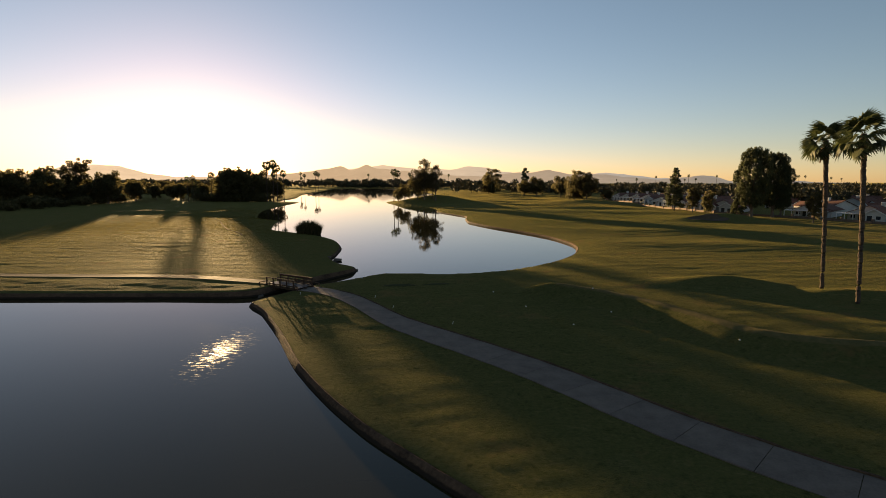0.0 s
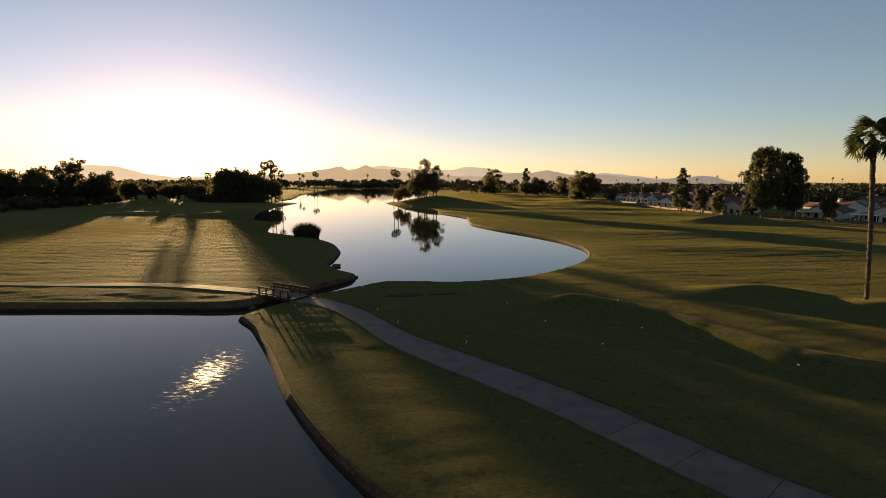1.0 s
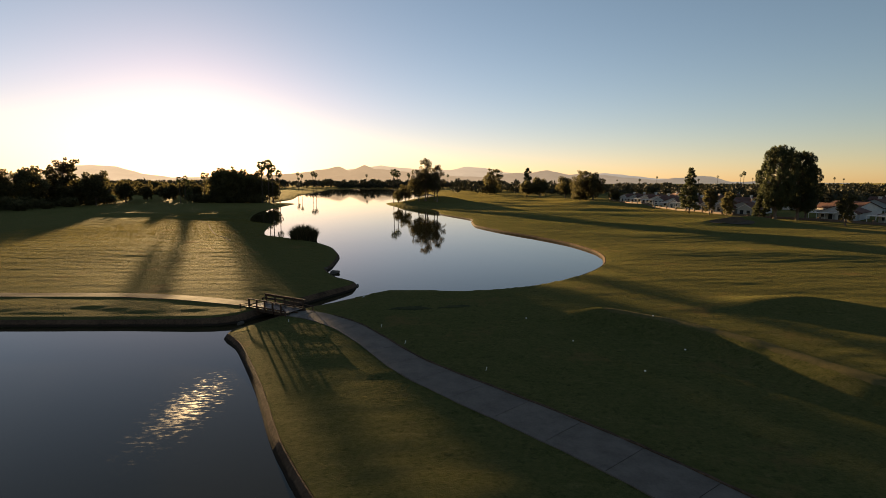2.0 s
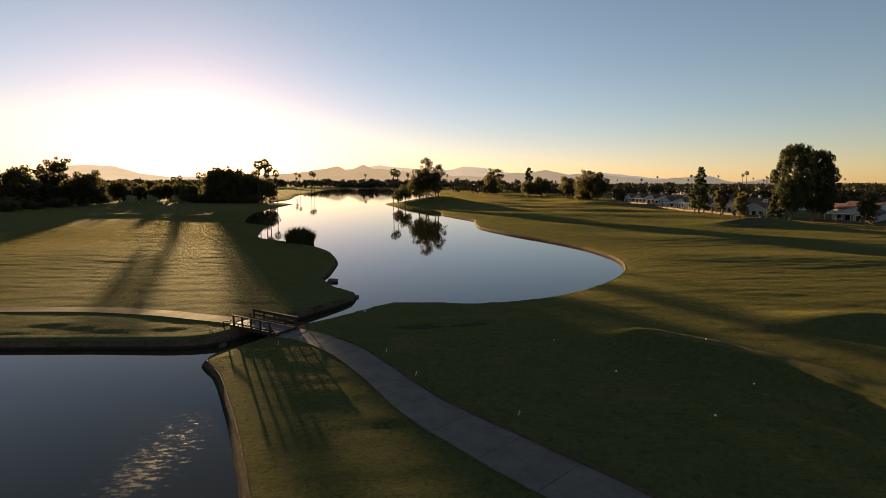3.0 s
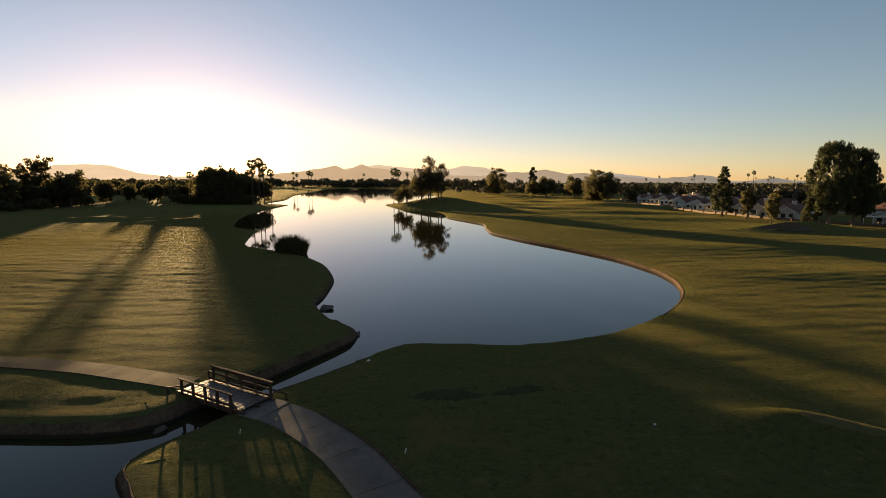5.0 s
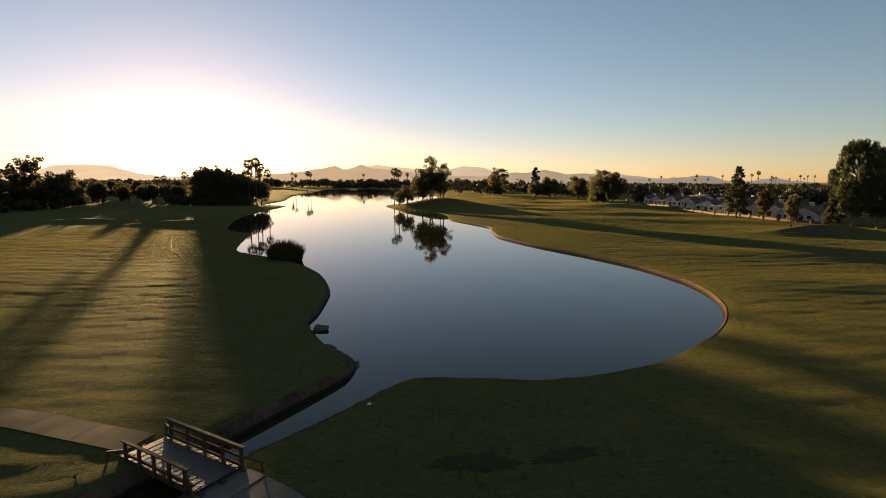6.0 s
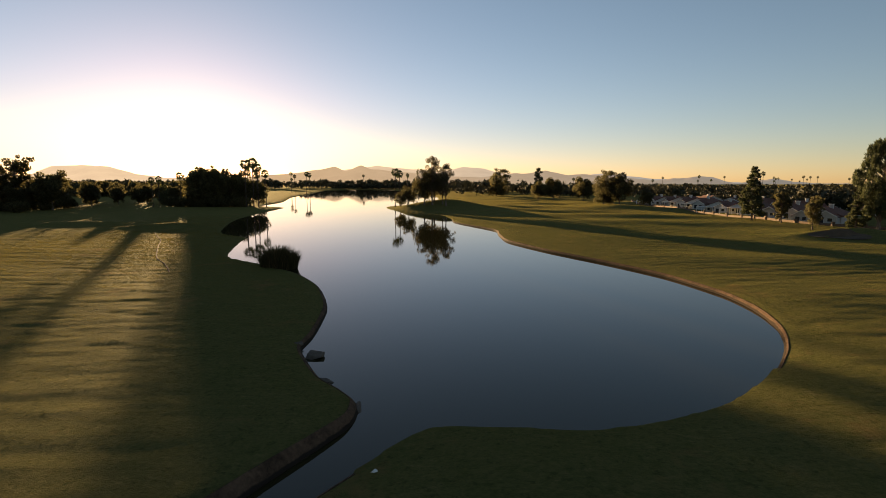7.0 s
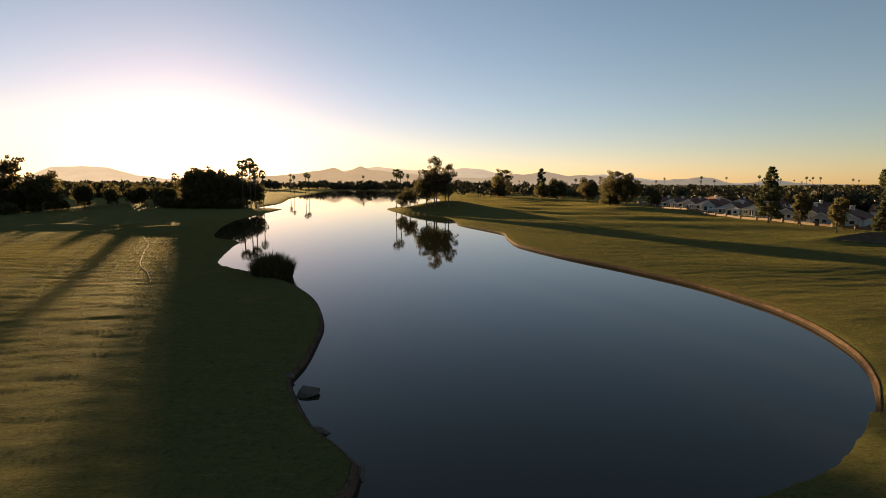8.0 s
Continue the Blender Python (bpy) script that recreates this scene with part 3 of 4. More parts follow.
def tree(name, label, height, spread, style, seed, leaf, leaves=2600, size=0.28):
    """A tree of the given style: trunk with limbs, and a crown of many small sprays."""
    r = np.random.RandomState(seed)
    root = tagged(new(name), label, "tree")
    bm = bmesh.new()
    rad = height * 0.016 + 0.08
    lean = r.normal(size=2) * 0.02 * height
    top = 0.9 if style in ("cone", "billow", "plume") else 0.6
    trunk = [(lean[0] * k * k + r.normal() * 0.05, lean[1] * k * k + r.normal() * 0.05, height * top * k - 0.3 * (k == 0)) for k in np.linspace(0, 1, 8)]
    tube(bm, trunk, [rad * (1.35 if i == 0 else 1 - 0.1 * i) for i in range(8)], 8)
    C, R = [], []
    if style == "cone":
        for i in range(34):
            k = 0.13 + 0.85 * (i / 33) ** 0.9
            w = spread * (1.06 - k) ** 0.6 * r.uniform(0.25, 1.2)
            a = i * 2.4 + r.uniform(-0.4, 0.4)
            C.append((w * math.cos(a) * 0.75, w * math.sin(a) * 0.75, height * k))
            R.append(spread * 0.3 * (1.25 - 0.75 * k) * r.uniform(0.7, 1.2))
    elif style == "billow":
        count = 6
        leaders = [(r.normal() * 0.36 * spread, r.normal() * 0.36 * spread, r.uniform(0.72, 0.98)) for _ in range(count)]
        leaders[0] = (0.0, 0.0, 1.0)
        for i in range(168):
            lx, ly, lh = leaders[i % count]
            k = r.uniform(0.1, 0.96)
            env = spread * 0.72 * math.sin(math.pi * (0.26 + 0.66 * k)) ** 0.6
            a = r.uniform(0, 2 * math.pi)
            w = env * r.uniform(0.05, 1.0)
            C.append((lx * min(1, 1.4 * k) + w * math.cos(a), ly * min(1, 1.4 * k) + w * math.sin(a), height * lh * k))
            R.append(spread * r.uniform(0.11, 0.23) * (1.15 - 0.35 * k))
    elif style == "plume":
        for i in range(190):
            k = 0.2 + 0.78 * (i / 189)
            env = spread * math.sqrt(max(0.03, 1 - ((k - 0.55) / 0.47) ** 2)) * (0.6 + 0.4 * min(1.0, k / 0.5)) * r.uniform(0.7, 1.15)
            a = i * 2.4 + r.uniform(-0.5, 0.5)
            w = env * math.sqrt(r.uniform(0.05, 0.95))
            C.append((w * math.cos(a), w * math.sin(a), height * k * 0.95 + 0.1 * w))
            R.append(spread * r.uniform(0.06, 0.13))
    elif style == "round":
        for i in range(76):
            a, e = r.uniform(0, 2 * math.pi), math.asin(r.uniform(-0.95, 1))
            q = r.uniform(0.35, 0.88)
            C.append((spread * q * math.cos(a) * math.cos(e), spread * q * math.sin(a) * math.cos(e), height * (0.52 + 0.5 * q * math.sin(e))))
            R.append(spread * r.uniform(0.15, 0.32))
    else:
        for i in range(96):
            k = r.uniform(0.28, 0.98)
            a = r.uniform(0, 2 * math.pi)
            w = spread * r.uniform(0.15, 1.0) * math.sin(math.pi * (0.25 + 0.62 * k))
            C.append((w * math.cos(a), w * math.sin(a), height * k))
            R.append(spread * r.uniform(0.1, 0.22))
    for i in range(0, len(C), 2):
        c = Vector(C[i])
        k = min(0.95, max(0.12, (c.z / height - 0.14) / top))
        j = k * 7
        a, b = Vector(trunk[int(j)]), Vector(trunk[min(7, int(j) + 1)])
        s = a.lerp(b, j - int(j))
        mid = s.lerp(c, 0.5) + Vector((0, 0, (c - s).length * 0.08))
        tube(bm, [s, mid, c], [rad * (0.5 - 0.3 * k), rad * 0.2, rad * 0.06], 5)
    part("trunk", bm, BARK, root, "rough brown trunk with limbs")
    squash = {"plume": 1.9, "cone": 0.55, "billow": 0.72, "round": 0.85, "airy": 0.95}[style]
    V, F = leaf_cloud(C, R, leaves / len(C), size, r, squash, 3.4 if style == "plume" else 1.5, 0.8 if style == "airy" else 0.0, 1.6 if style == "plume" else 0.5)
    under("crown", mesh_of("crown", V, F, leaf), root)
    return root


def fan_frond(r, length, blades, mat_size=1.0):
    """One fan leaf: a stalk and a pleated fan of blades, pointing along +X, drooping at the tips."""
    V, F = [], []
    s = length * 0.45
    V += [(0, -0.03, 0), (s, -0.02, 0.05), (s, 0.02, 0.05), (0, 0.03, 0)]
    F.append((0, 1, 2, 3))
    for i in range(blades):
        a = radians(-66 + 132 * i / (blades - 1))
        l = length * 0.62 * (1 - 0.25 * abs(a) / 1.4) * r.uniform(0.9, 1.05)
        d = np.array([math.cos(a), math.sin(a), 0.0])
        w = np.array([-d[1], d[0], 0]) * length * 0.045
        o = np.array([s, 0, 0.05])
        m = o + d * l * 0.6 + np.array([0, 0, 0.03 * length])
        e = o + d * l + np.array([0, 0, -0.22 * length * r.uniform(0.5, 1.4)])
        b = len(V)
        V += [tuple(o), tuple(m - w), tuple(e), tuple(m + w)]
        F.append((b, b + 1, b + 2, b + 3))
    return V, F


def fan_palm(label, height, bend, seed, parts=True, crown=2.2, girth=0.27):
    r = np.random.RandomState(seed)
    root = tagged(new("fan_palm"), label, "palm tree")
    bm = bmesh.new()
    n = 54 if parts else 14
    line = [(bend * (0.55 * (i / n) + 0.45 * (i / n) ** 2) * height + 0.02 * math.sin(i), 0.02 * math.sin(i * 1.7), height * i / n - 0.2 * (i == 0)) for i in range(n + 1)]
    tube(bm, line, [(0.46 if i == 0 else girth * (0.92 + 0.22 * (i / n) ** 2)) * (1 + 0.05 * ((i * 5) % 3 - 1)) for i in range(n + 1)], 10)
    part("trunk", bm, PALM_BARK, root, "tall ringed grey-brown trunk")
    tip = Vector(line[-1])
    count = 34 if parts else 26
    kinds = [fan_frond(r, crown, 13) for _ in range(3)]
    meshes = [mesh_of("frond", v, f, PALM_LEAF) for v, f in kinds]
    V, F = [], []
    for i in range(count):
        k = i / (count - 1)
        el = math.degrees(math.asin(0.96 - 1.72 * k)) + r.uniform(-12, 12)
        m = Matrix.Translation(tip + Vector((0, 0, -0.5 * k))) @ Matrix.Rotation(i * 2.399, 4, "Z") @ Matrix.Rotation(radians(-el), 4, "Y") @ Matrix.Rotation(radians(r.uniform(-60, 60)), 4, "X") @ Matrix.Scale(r.uniform(0.85, 1.1), 4)
        if parts:
            under("frond", meshes[i % 3], root, m)
        else:
            v, f = kinds[i % 3]
            b = len(V)
            V += [tuple(m @ Vector(p)) for p in v]
            F += [tuple(b + j for j in q) for q in f]
    if not parts:
        under("crown", mesh_of("crown", V, F, PALM_LEAF), root)
    # dead skirt close to the trunk below the crown
    V, F = [], []
    for i in range(60):
        a = r.uniform(0, 2 * math.pi)
        z = tip.z - r.uniform(0.2, 1.9)
        l, w = r.uniform(0.5, 0.9), 0.12
        d = np.array([math.cos(a), math.sin(a), 0])
        s = np.array([-d[1], d[0], 0]) * w
        o = np.array([tip.x, tip.y, z]) + d * 0.25
        e = o + d * 0.28 + np.array([0, 0, -l])
        b = len(V)
        V += [tuple(o - s * 0.4), tuple(o + s * 0.4), tuple(e + s), tuple(e - s)]
        F.append((b, b + 1, b + 2, b + 3))
    under("dead_skirt", mesh_of("dead_skirt", V, F, DRY_LEAF), root, None, "dry straw-coloured dead fronds")
    return root


def stand(proto, spots, group, dz=0.15):
    """Put copies of a tree at (x, y, scale, turn)."""
    for i, (x, y, s, turn) in enumerate(spots):
        m = Matrix.Translation((x, y, gz(x, y) - dz)) @ Matrix.Rotation(radians(turn), 4, "Z") @ Matrix.Scale(s, 4)
        ob = proto if i == 0 else copy_thing(proto, m)
        ob.matrix_basis = m
        tagged(ob, group=group)


# the two palms beside the tee
palm = fan_palm("tall fan palm with a ringed trunk standing on the grass", 18.1, -0.076, 3, crown=2.6, girth=0.25)
stand(palm, [(46.7, 62.8, 1.0, 10)], "palms beside the tee")
palm = fan_palm("tall slightly leaning fan palm standing on the grass", 18.5, -0.067, 8, crown=2.6, girth=0.25)
stand(palm, [(45.7, 55.9, 1.0, 0)], "palms beside the tee")

# pines by the houses
pine = tree("pine_tree", "big dark billowing pine on the course's edge", 25.0, 6.7, "plume", 11, PINE_LEAF, 19000, 0.17)
stand(pine, [(116.0, 195.5, 1.06, 0), (124.3, 196, 0.98, 130), (129.5, 199, 0.78, 250)], "big pines")
slim = tree("pine_tree", "slender dark conical pine beside the fairway", 19.5, 5.4, "cone", 21, PINE_LEAF, 4600, 0.34)
# the last pine, far to the west, is added to cast a shadow streak
stand(slim, [(106.5, 239.5, 1.0, 0), (79, 505, 1.36, 90), (113.6, 200.5, 0.62, 200), (-171.5, 362, 0.76, 40)], "slender pines")
rnd = tree("broadleaf_tree", "rounded dense dark green broadleaf tree", 17, 8.0, "round", 31, LEAF, 8000, 0.36)
stand(rnd, [(95, 420, 1.05, 0), (83, 462, 1.08, 60), (97, 352, 1.1, 120), (104, 330, 0.5, 20), (73, 470, 0.9, 300)], "round trees along the fairway")
gum = tree("gum_tree", "tall open-crowned broadleaf tree", 21, 8.6, "billow", 41, LEAF, 9000, 0.36)
stand(gum, [(91, 362, 1.02, 0), (49, 560, 1.36, 40)], "tall trees along the fairway")

narrow = tree("broadleaf_tree", "narrow upright dark tree beside the garden wall", 11.5, 3.0, "round", 33, LEAF, 3400, 0.24)
stand(narrow, [(108.5, 226, 1.0, 200), (104.5, 205.5, 0.95, 60), (123, 172, 0.95, 20)], "narrow trees by the garden wall")

# trees on the peninsula
tall = tree("gum_tree", "tall airy gum tree with a loose high crown on the peninsula", 23, 6.0, "airy", 51, GUM_LEAF, 7000, 0.2)
stand(tall, [(-11.4, 316, 1.06, 0)], "trees on the peninsula")
full = tree("broadleaf_tree", "dark spreading tree on the peninsula mound", 16.5, 6.0, "round", 52, LEAF, 4800, 0.28)
stand(full, [(-15.4, 318, 1.16, 0), (-10.4, 321, 1.14, 140)], "trees on the peninsula")
weep = tree("gum_tree", "slender drooping gum tree on the peninsula", 19, 4.6, "airy", 53, GUM_LEAF, 5000, 0.19)
stand(weep, [(-4.4, 312, 1.12, 30), (-6.0, 315, 0.86, 100)], "trees on the peninsula")
low = tree("small_tree", "low bushy green tree on the peninsula", 11, 4.6, "round", 54, LEAF, 3600, 0.26)
stand(low, [(-24.0, 328, 1.0, 0), (-28.5, 332, 0.8, 90)], "trees on the peninsula")

# trees along the western side, against the sun
big = tree("broadleaf_tree", "large dark tree standing against the sunrise", 25, 8.6, "billow", 61, LEAF, 9500, 0.44)
stand(big, [(-223, 318, 1.14, 0), (-145, 352, 0.93, 70), (-135, 346, 0.95, 210), (-127.5, 360, 0.74, 300), (-147, 368, 0.9, 140)], "trees along the western side")
wide = tree("broadleaf_tree", "broad rounded tree standing against the sunrise", 20, 8.2, "round", 62, LEAF, 5400, 0.5)
# the tree at (-120, 353) is added to shade the near lawn
stand(wide, [(-200, 311, 1.06, 0), (-226, 296, 1.18, 50), (-212, 333, 0.9, 120), (-205, 348, 0.75, 200), (-127, 350, 0.94, 260), (-120, 353, 0.88, 80), (-114, 358, 0.8, 200), (-138, 360, 1.16, 20), (-143, 372, 1.16, 90),
             (-232, 280, 1.08, 10), (-240, 262, 1.0, 170), (-133, 372, 1.12, 0), (-250, 300, 1.1, 70), (-160, 430, 0.9, 40), (-142, 405, 0.9, 310),
             (-244, 320, 1.0, 15), (-262, 326, 0.74, 80), (-253, 330, 0.72, 190), (-236, 331, 0.74, 10), (-229, 328, 0.7, 230), (-218, 326, 0.74, 110), (-208, 322, 0.7, 300), (-231, 306, 0.7, 45), (-212, 304, 0.66, 165), (-238, 245, 0.9, 220), (-147, 360, 1.1, 160), (-145.5, 349, 1.1, 30), (-140, 348, 1.12, 120), (-222, 372, 0.75, 60), (-228, 410, 0.7, 130), (-238, 455, 0.7, 240), (-208, 378, 0.62, 20), (-199, 384, 0.58, 140), (-191, 379, 0.66, 250), (-184, 392, 0.6, 70), (-177, 386, 0.64, 190), (-203, 398, 0.66, 310), (-170, 396, 0.62, 100), (-214, 362, 0.6, 35), (-194, 402, 0.7, 280)], "trees along the western side")
hedge = tree("small_tree", "low spreading dark tree in the distant western belt", 12.5, 9.0, "billow", 63, LEAF, 1800, 0.85)
hs = []
for i in range(34):
    u = i / 33
    y = 540 + (i * 53 % 71)
    hs.append(((-0.66 + 0.26 * u) * y + (i * 37 % 13) - 6, y, 0.75 + 0.45 * ((i * 29 % 17) / 17), i * 47 % 360))
stand(hedge, hs, "low western tree belt")

shrub = tree("shrub", "dense dark shrub under the western trees", 5.0, 4.6, "round", 64, LEAF, 1800, 0.4)
ss = []
for i in range(46):
    if i < 28:
        x, y = -196 - 52 * ((i * 17 % 28) / 28), 236 + 104 * (i / 28)
    else:
        x, y = -160 + 44 * ((i - 28) / 18), 344 + (i * 13 % 9)
    ss.append((x, y, 0.7 + 0.6 * ((i * 29 % 17) / 17), i * 71 % 360))
stand(shrub, ss, "shrubs under the western trees")

# slim palms beside the lake
pal = fan_palm("slim tall fan palm beside the lake", 22, 0.012, 71, parts=False, crown=2.9)
# the last three palms are added to throw shadow streaks over the lawn
stand(pal, [(-115, 341, 1.08, 0), (-111.5, 343, 1.12, 80), (-108.5, 342, 1.0, 160), (-105.5, 346, 0.86, 250), (-165, 676, 1.1, 40), (-160.5, 674, 1.08, 210), (-33, 350, 0.9, 0), (-30.5, 354, 0.86, 120),
            (-146, 430, 0.95, 20), (-152, 470, 0.9, 200), (-133, 410, 0.85, 310), (-167.7, 343.1, 0.69, 150), (-167.5, 349.8, 0.72, 300), (-154.0, 347.4, 0.8, 140)], "slim palms round the lake")


# a clump of reeds on the western bank
def reed_clump(x, y, rad, height, seed, count):
    r = np.random.RandomState(seed)
    root = tagged(new("reed_clump"), "thick clump of brown-green reeds at the water's edge", "reeds")
    root.matrix_basis = Matrix.Translation((x, y, 0))
    for half, mat, share in (("foliage", REED, 0.85), ("dry_foliage", DRY_LEAF, 0.15)):
        V, F = [], []
        for i in range(int(count * share)):
            q, a = rad * math.sqrt(r.uniform(0, 1)), r.uniform(0, 2 * math.pi)
            o = np.array([q * math.cos(a) * 1.25, q * math.sin(a), -0.15])
            h = height * r.uniform(0.65, 1.08) * (1 - 0.38 * (q / rad) ** 2)
            b2, lean = r.uniform(0, 2 * math.pi), r.uniform(0.1, 0.5)
            d = np.array([math.cos(b2) * lean, math.sin(b2) * lean, 1.0])
            d /= np.linalg.norm(d)
            s = np.array([-math.sin(b2), math.cos(b2), 0]) * r.uniform(0.03, 0.07)
            e = o + d * h + np.array([math.cos(b2), math.sin(b2), -0.3]) * h * 0.14
            m = o + d * h * 0.6
            b = len(V)
            V += [tuple(o - s), tuple(o + s), tuple(m + s * 1.2), tuple(m - s * 1.2), tuple(e)]
            F += [(b, b + 1, b + 2, b + 3), (b + 3, b + 2, b + 4)]
        under(half, mesh_of(half, V, F, mat), root)
    return root


reed_clump(-36.4, 140.2, 2.5, 4.7, 5, 3200)


# Houses along the eastern side
def gable_roof(w, d, z, rise, over=0.5, thick=0.18):
    """Ridge along X, length d, width w, eaves at z."""
    bm = bmesh.new()
    for side in (-1, 1):
        a = [(-d / 2 - over, side * (w / 2 + over), z - over * rise / (w / 2)), (d / 2 + over, side * (w / 2 + over), z - over * rise / (w / 2)), (d / 2 + over, 0, z + rise), (-d / 2 - over, 0, z + rise)]
        lo = [bm.verts.new(p) for p in a]
        hi = [bm.verts.new((p[0], p[1], p[2] + thick)) for p in a]
        bm.faces.new(lo)
        bm.faces.new(hi)
        for k in range(4):
            bm.faces.new((lo[k], lo[(k + 1) % 4], hi[(k + 1) % 4], hi[k]))
    bmesh.ops.recalc_face_normals(bm, faces=bm.faces)
    return bm


def gable_walls(w, d, z, rise):
    bm = bmesh.new()
    prof = [(-w / 2, -0.3), (w / 2, -0.3), (w / 2, z), (0, z + rise), (-w / 2, z)]
    f = [bm.verts.new((-d / 2, y, h)) for y, h in prof]
    b = [bm.verts.new((d / 2, y, h)) for y, h in prof]
    bm.faces.new(f)
    bm.faces.new(b)
    for k in range(5):
        bm.faces.new((f[k], f[(k + 1) % 5], b[(k + 1) % 5], b[k]))
    bmesh.ops.recalc_face_normals(bm, faces=bm.faces)
    return bm


def window(parent, x, y, z, w, h, face=-1):
    pane = part("window", box(bmesh.new(), x - 0.04, x + 0.03, y - w / 2, y + w / 2, z, z + h), WHITE, parent, "white-framed window")
    part("pane", box(bmesh.new(), x - 0.07, x - 0.045, y - w / 2 + 0.08, y + w / 2 - 0.08, z + 0.08, z + h - 0.08), DARKGLASS, pane)
    return pane


def house(seed, patio=True, twin=False):
    r = random.Random(seed)
    root = tagged(new("house"), "cream stucco bungalow with a brown clay tile roof", "house")
    w, d, z, rise = 12.5, 15.0, 2.8, 2.5
    part("wall", gable_walls(w, d, z, rise), STUCCO, root)
    part("roof", gable_roof(w, d, z, rise), ROOF, root, "brown clay tile roof")
    # crossing gable
    side = r.choice((-1, 1))
    wing = gable_walls(6.0, 6.5, 2.6, 1.7)
    bmesh.ops.translate(wing, verts=wing.verts, vec=(-d / 2 - 1.2, side * 3.0, 0))
    part("wing", wing, STUCCO, root)
    roof = gable_roof(6.0, 6.5, 2.6, 1.7)
    bmesh.ops.translate(roof, verts=roof.verts, vec=(-d / 2 - 1.2, side * 3.0, 0))
    part("wing_roof", roof, ROOF, root)
    x = -d / 2 - 4.45
    if twin:
        y1 = -side * 4.2
        wing = gable_walls(5.4, 6.0, 2.6, 1.6)
        bmesh.ops.translate(wing, verts=wing.verts, vec=(-d / 2 - 0.9, y1, 0))
        part("wing", wing, STUCCO, root)
        roof = gable_roof(5.4, 6.0, 2.6, 1.6)
        bmesh.ops.translate(roof, verts=roof.verts, vec=(-d / 2 - 0.9, y1, 0))
        part("wing_roof", roof, ROOF, root)
        for dy in (-1, 1):
            part("bargeboard", beam(bmesh.new(), (x - 0.02, y1 + dy * 3.1, 2.45), (x - 0.02, y1, 4.3), 0.06, 0.3), WHITE, root, "white gable board")
        window(root, x + 0.55, y1 - 0.9, 0.9, 1.3, 1.2)
        window(root, x + 0.55, y1 + 1.1, 0.1, 1.5, 2.1)
    for dy in (-1, 1):
        part("bargeboard", beam(bmesh.new(), (x - 0.52, side * 3.0 + dy * 3.45, 2.45), (x - 0.52, side * 3.0, 4.42), 0.06, 0.3), WHITE, root, "white gable board")
    window(root, x, side * 3.0 - 1.2, 0.8, 1.5, 1.3)
    window(root, x, side * 3.0 + 1.3, 0.1, 1.6, 2.1)
    if not twin:
        window(root, -d / 2, -side * 2.2, 0.1, 1.8, 2.1)
        window(root, -d / 2, -side * 4.6, 0.8, 1.6, 1.3)
    part("chimney", box(bmesh.new(), 0.5, 1.5, side * 1.2 - 0.6, side * 1.2 + 0.6, 4.0, 6.2, 0.03), STUCCO, root)
    part("chimney_cap", box(bmesh.new(), 0.35, 1.65, side * 1.2 - 0.75, side * 1.2 + 0.75, 6.2, 6.38, 0.03), WHITE, root)
    if patio:
        y0, y1 = (-8.2, -0.4) if side > 0 else (0.4, 8.2)
        cover = part("patio_cover", box(bmesh.new(), -d / 2 - 4.6, -d / 2 - 0.1, y0, y1, 2.45, 2.6, 0.02), WHITE, root, "flat white patio cover")
        for k in range(7):
            y = y0 + 0.3 + k * (y1 - y0 - 0.6) / 6
            part("rafter", box(bmesh.new(), -d / 2 - 5.0, -d / 2 - 0.1, y - 0.06, y + 0.06, 2.6, 2.76), WHITE, cover)
        for k in range(4):
            y = y0 + 0.2 + k * (y1 - y0 - 0.4) / 3
            part("post", box(bmesh.new(), -d / 2 - 4.5, -d / 2 - 4.3, y - 0.1, y + 0.1, -0.2, 2.45), WHITE, cover)
    return root


HOUSES = [(137, 392), (135, 368), (133, 344), (131, 321), (129.5, 298), (129, 277), (129.5, 251), (129, 233), (148, 205), (155, 185), (163, 165), (172, 144)]
villa_a, villa_b = house(1), house(2, patio=False, twin=True)
for i, (x, y) in enumerate(HOUSES):
    proto = villa_b if i in (6, 7, 10) else villa_a
    turn = 36
    m = Matrix.Translation((x, y, gz(x, y) - 0.2)) @ Matrix.Rotation(radians(turn + (i * 37 % 9) - 4), 4, "Z")
    if i in (0, 6):
        proto.matrix_basis = m
        ob = proto
    else:
        ob = copy_thing(proto, m)
    tagged(ob, group="houses along the course")
for i in range(26):
    x, y = 165 + 34 * (i % 3) + (i * 53 % 11), 120 + (i // 3) * 34 + (i * 31 % 13)
    ob = copy_thing(villa_b if i % 2 else villa_a, Matrix.Translation((x, y, gz(x, y) - 0.2)) @ Matrix.Rotation(radians((i * 71) % 360), 4, "Z"))
    tagged(ob, group="houses behind the first row")


# Garden wall with pillars between the houses and the course
def garden_wall(line):
    root = tagged(new("garden_wall"), "low tan block wall with square pillars along the gardens", "wall")
    for i, (a, b) in enumerate(zip(line, line[1:])):
        za, zb = gz(*a), gz(*b)
        bm = bmesh.new()
        beam(bm, (a[0], a[1], za + 0.2), (b[0], b[1], zb + 0.2), 0.22, 1.2)
        part("panel", bm, WALLBLOCK, root)
        part("pillar", box(bmesh.new(), a[0] - 0.4, a[0] + 0.4, a[1] - 0.4, a[1] + 0.4, za - 0.3, za + 1.4, 0.04), WALLBLOCK, root)
    return root


wl = smooth_line([(130, 420), (122, 380), (118, 330), (115, 290), (114, 250), (116, 222), (130, 193), (142, 160), (158, 125)], 4)
garden_wall([tuple(p) for p in wl])


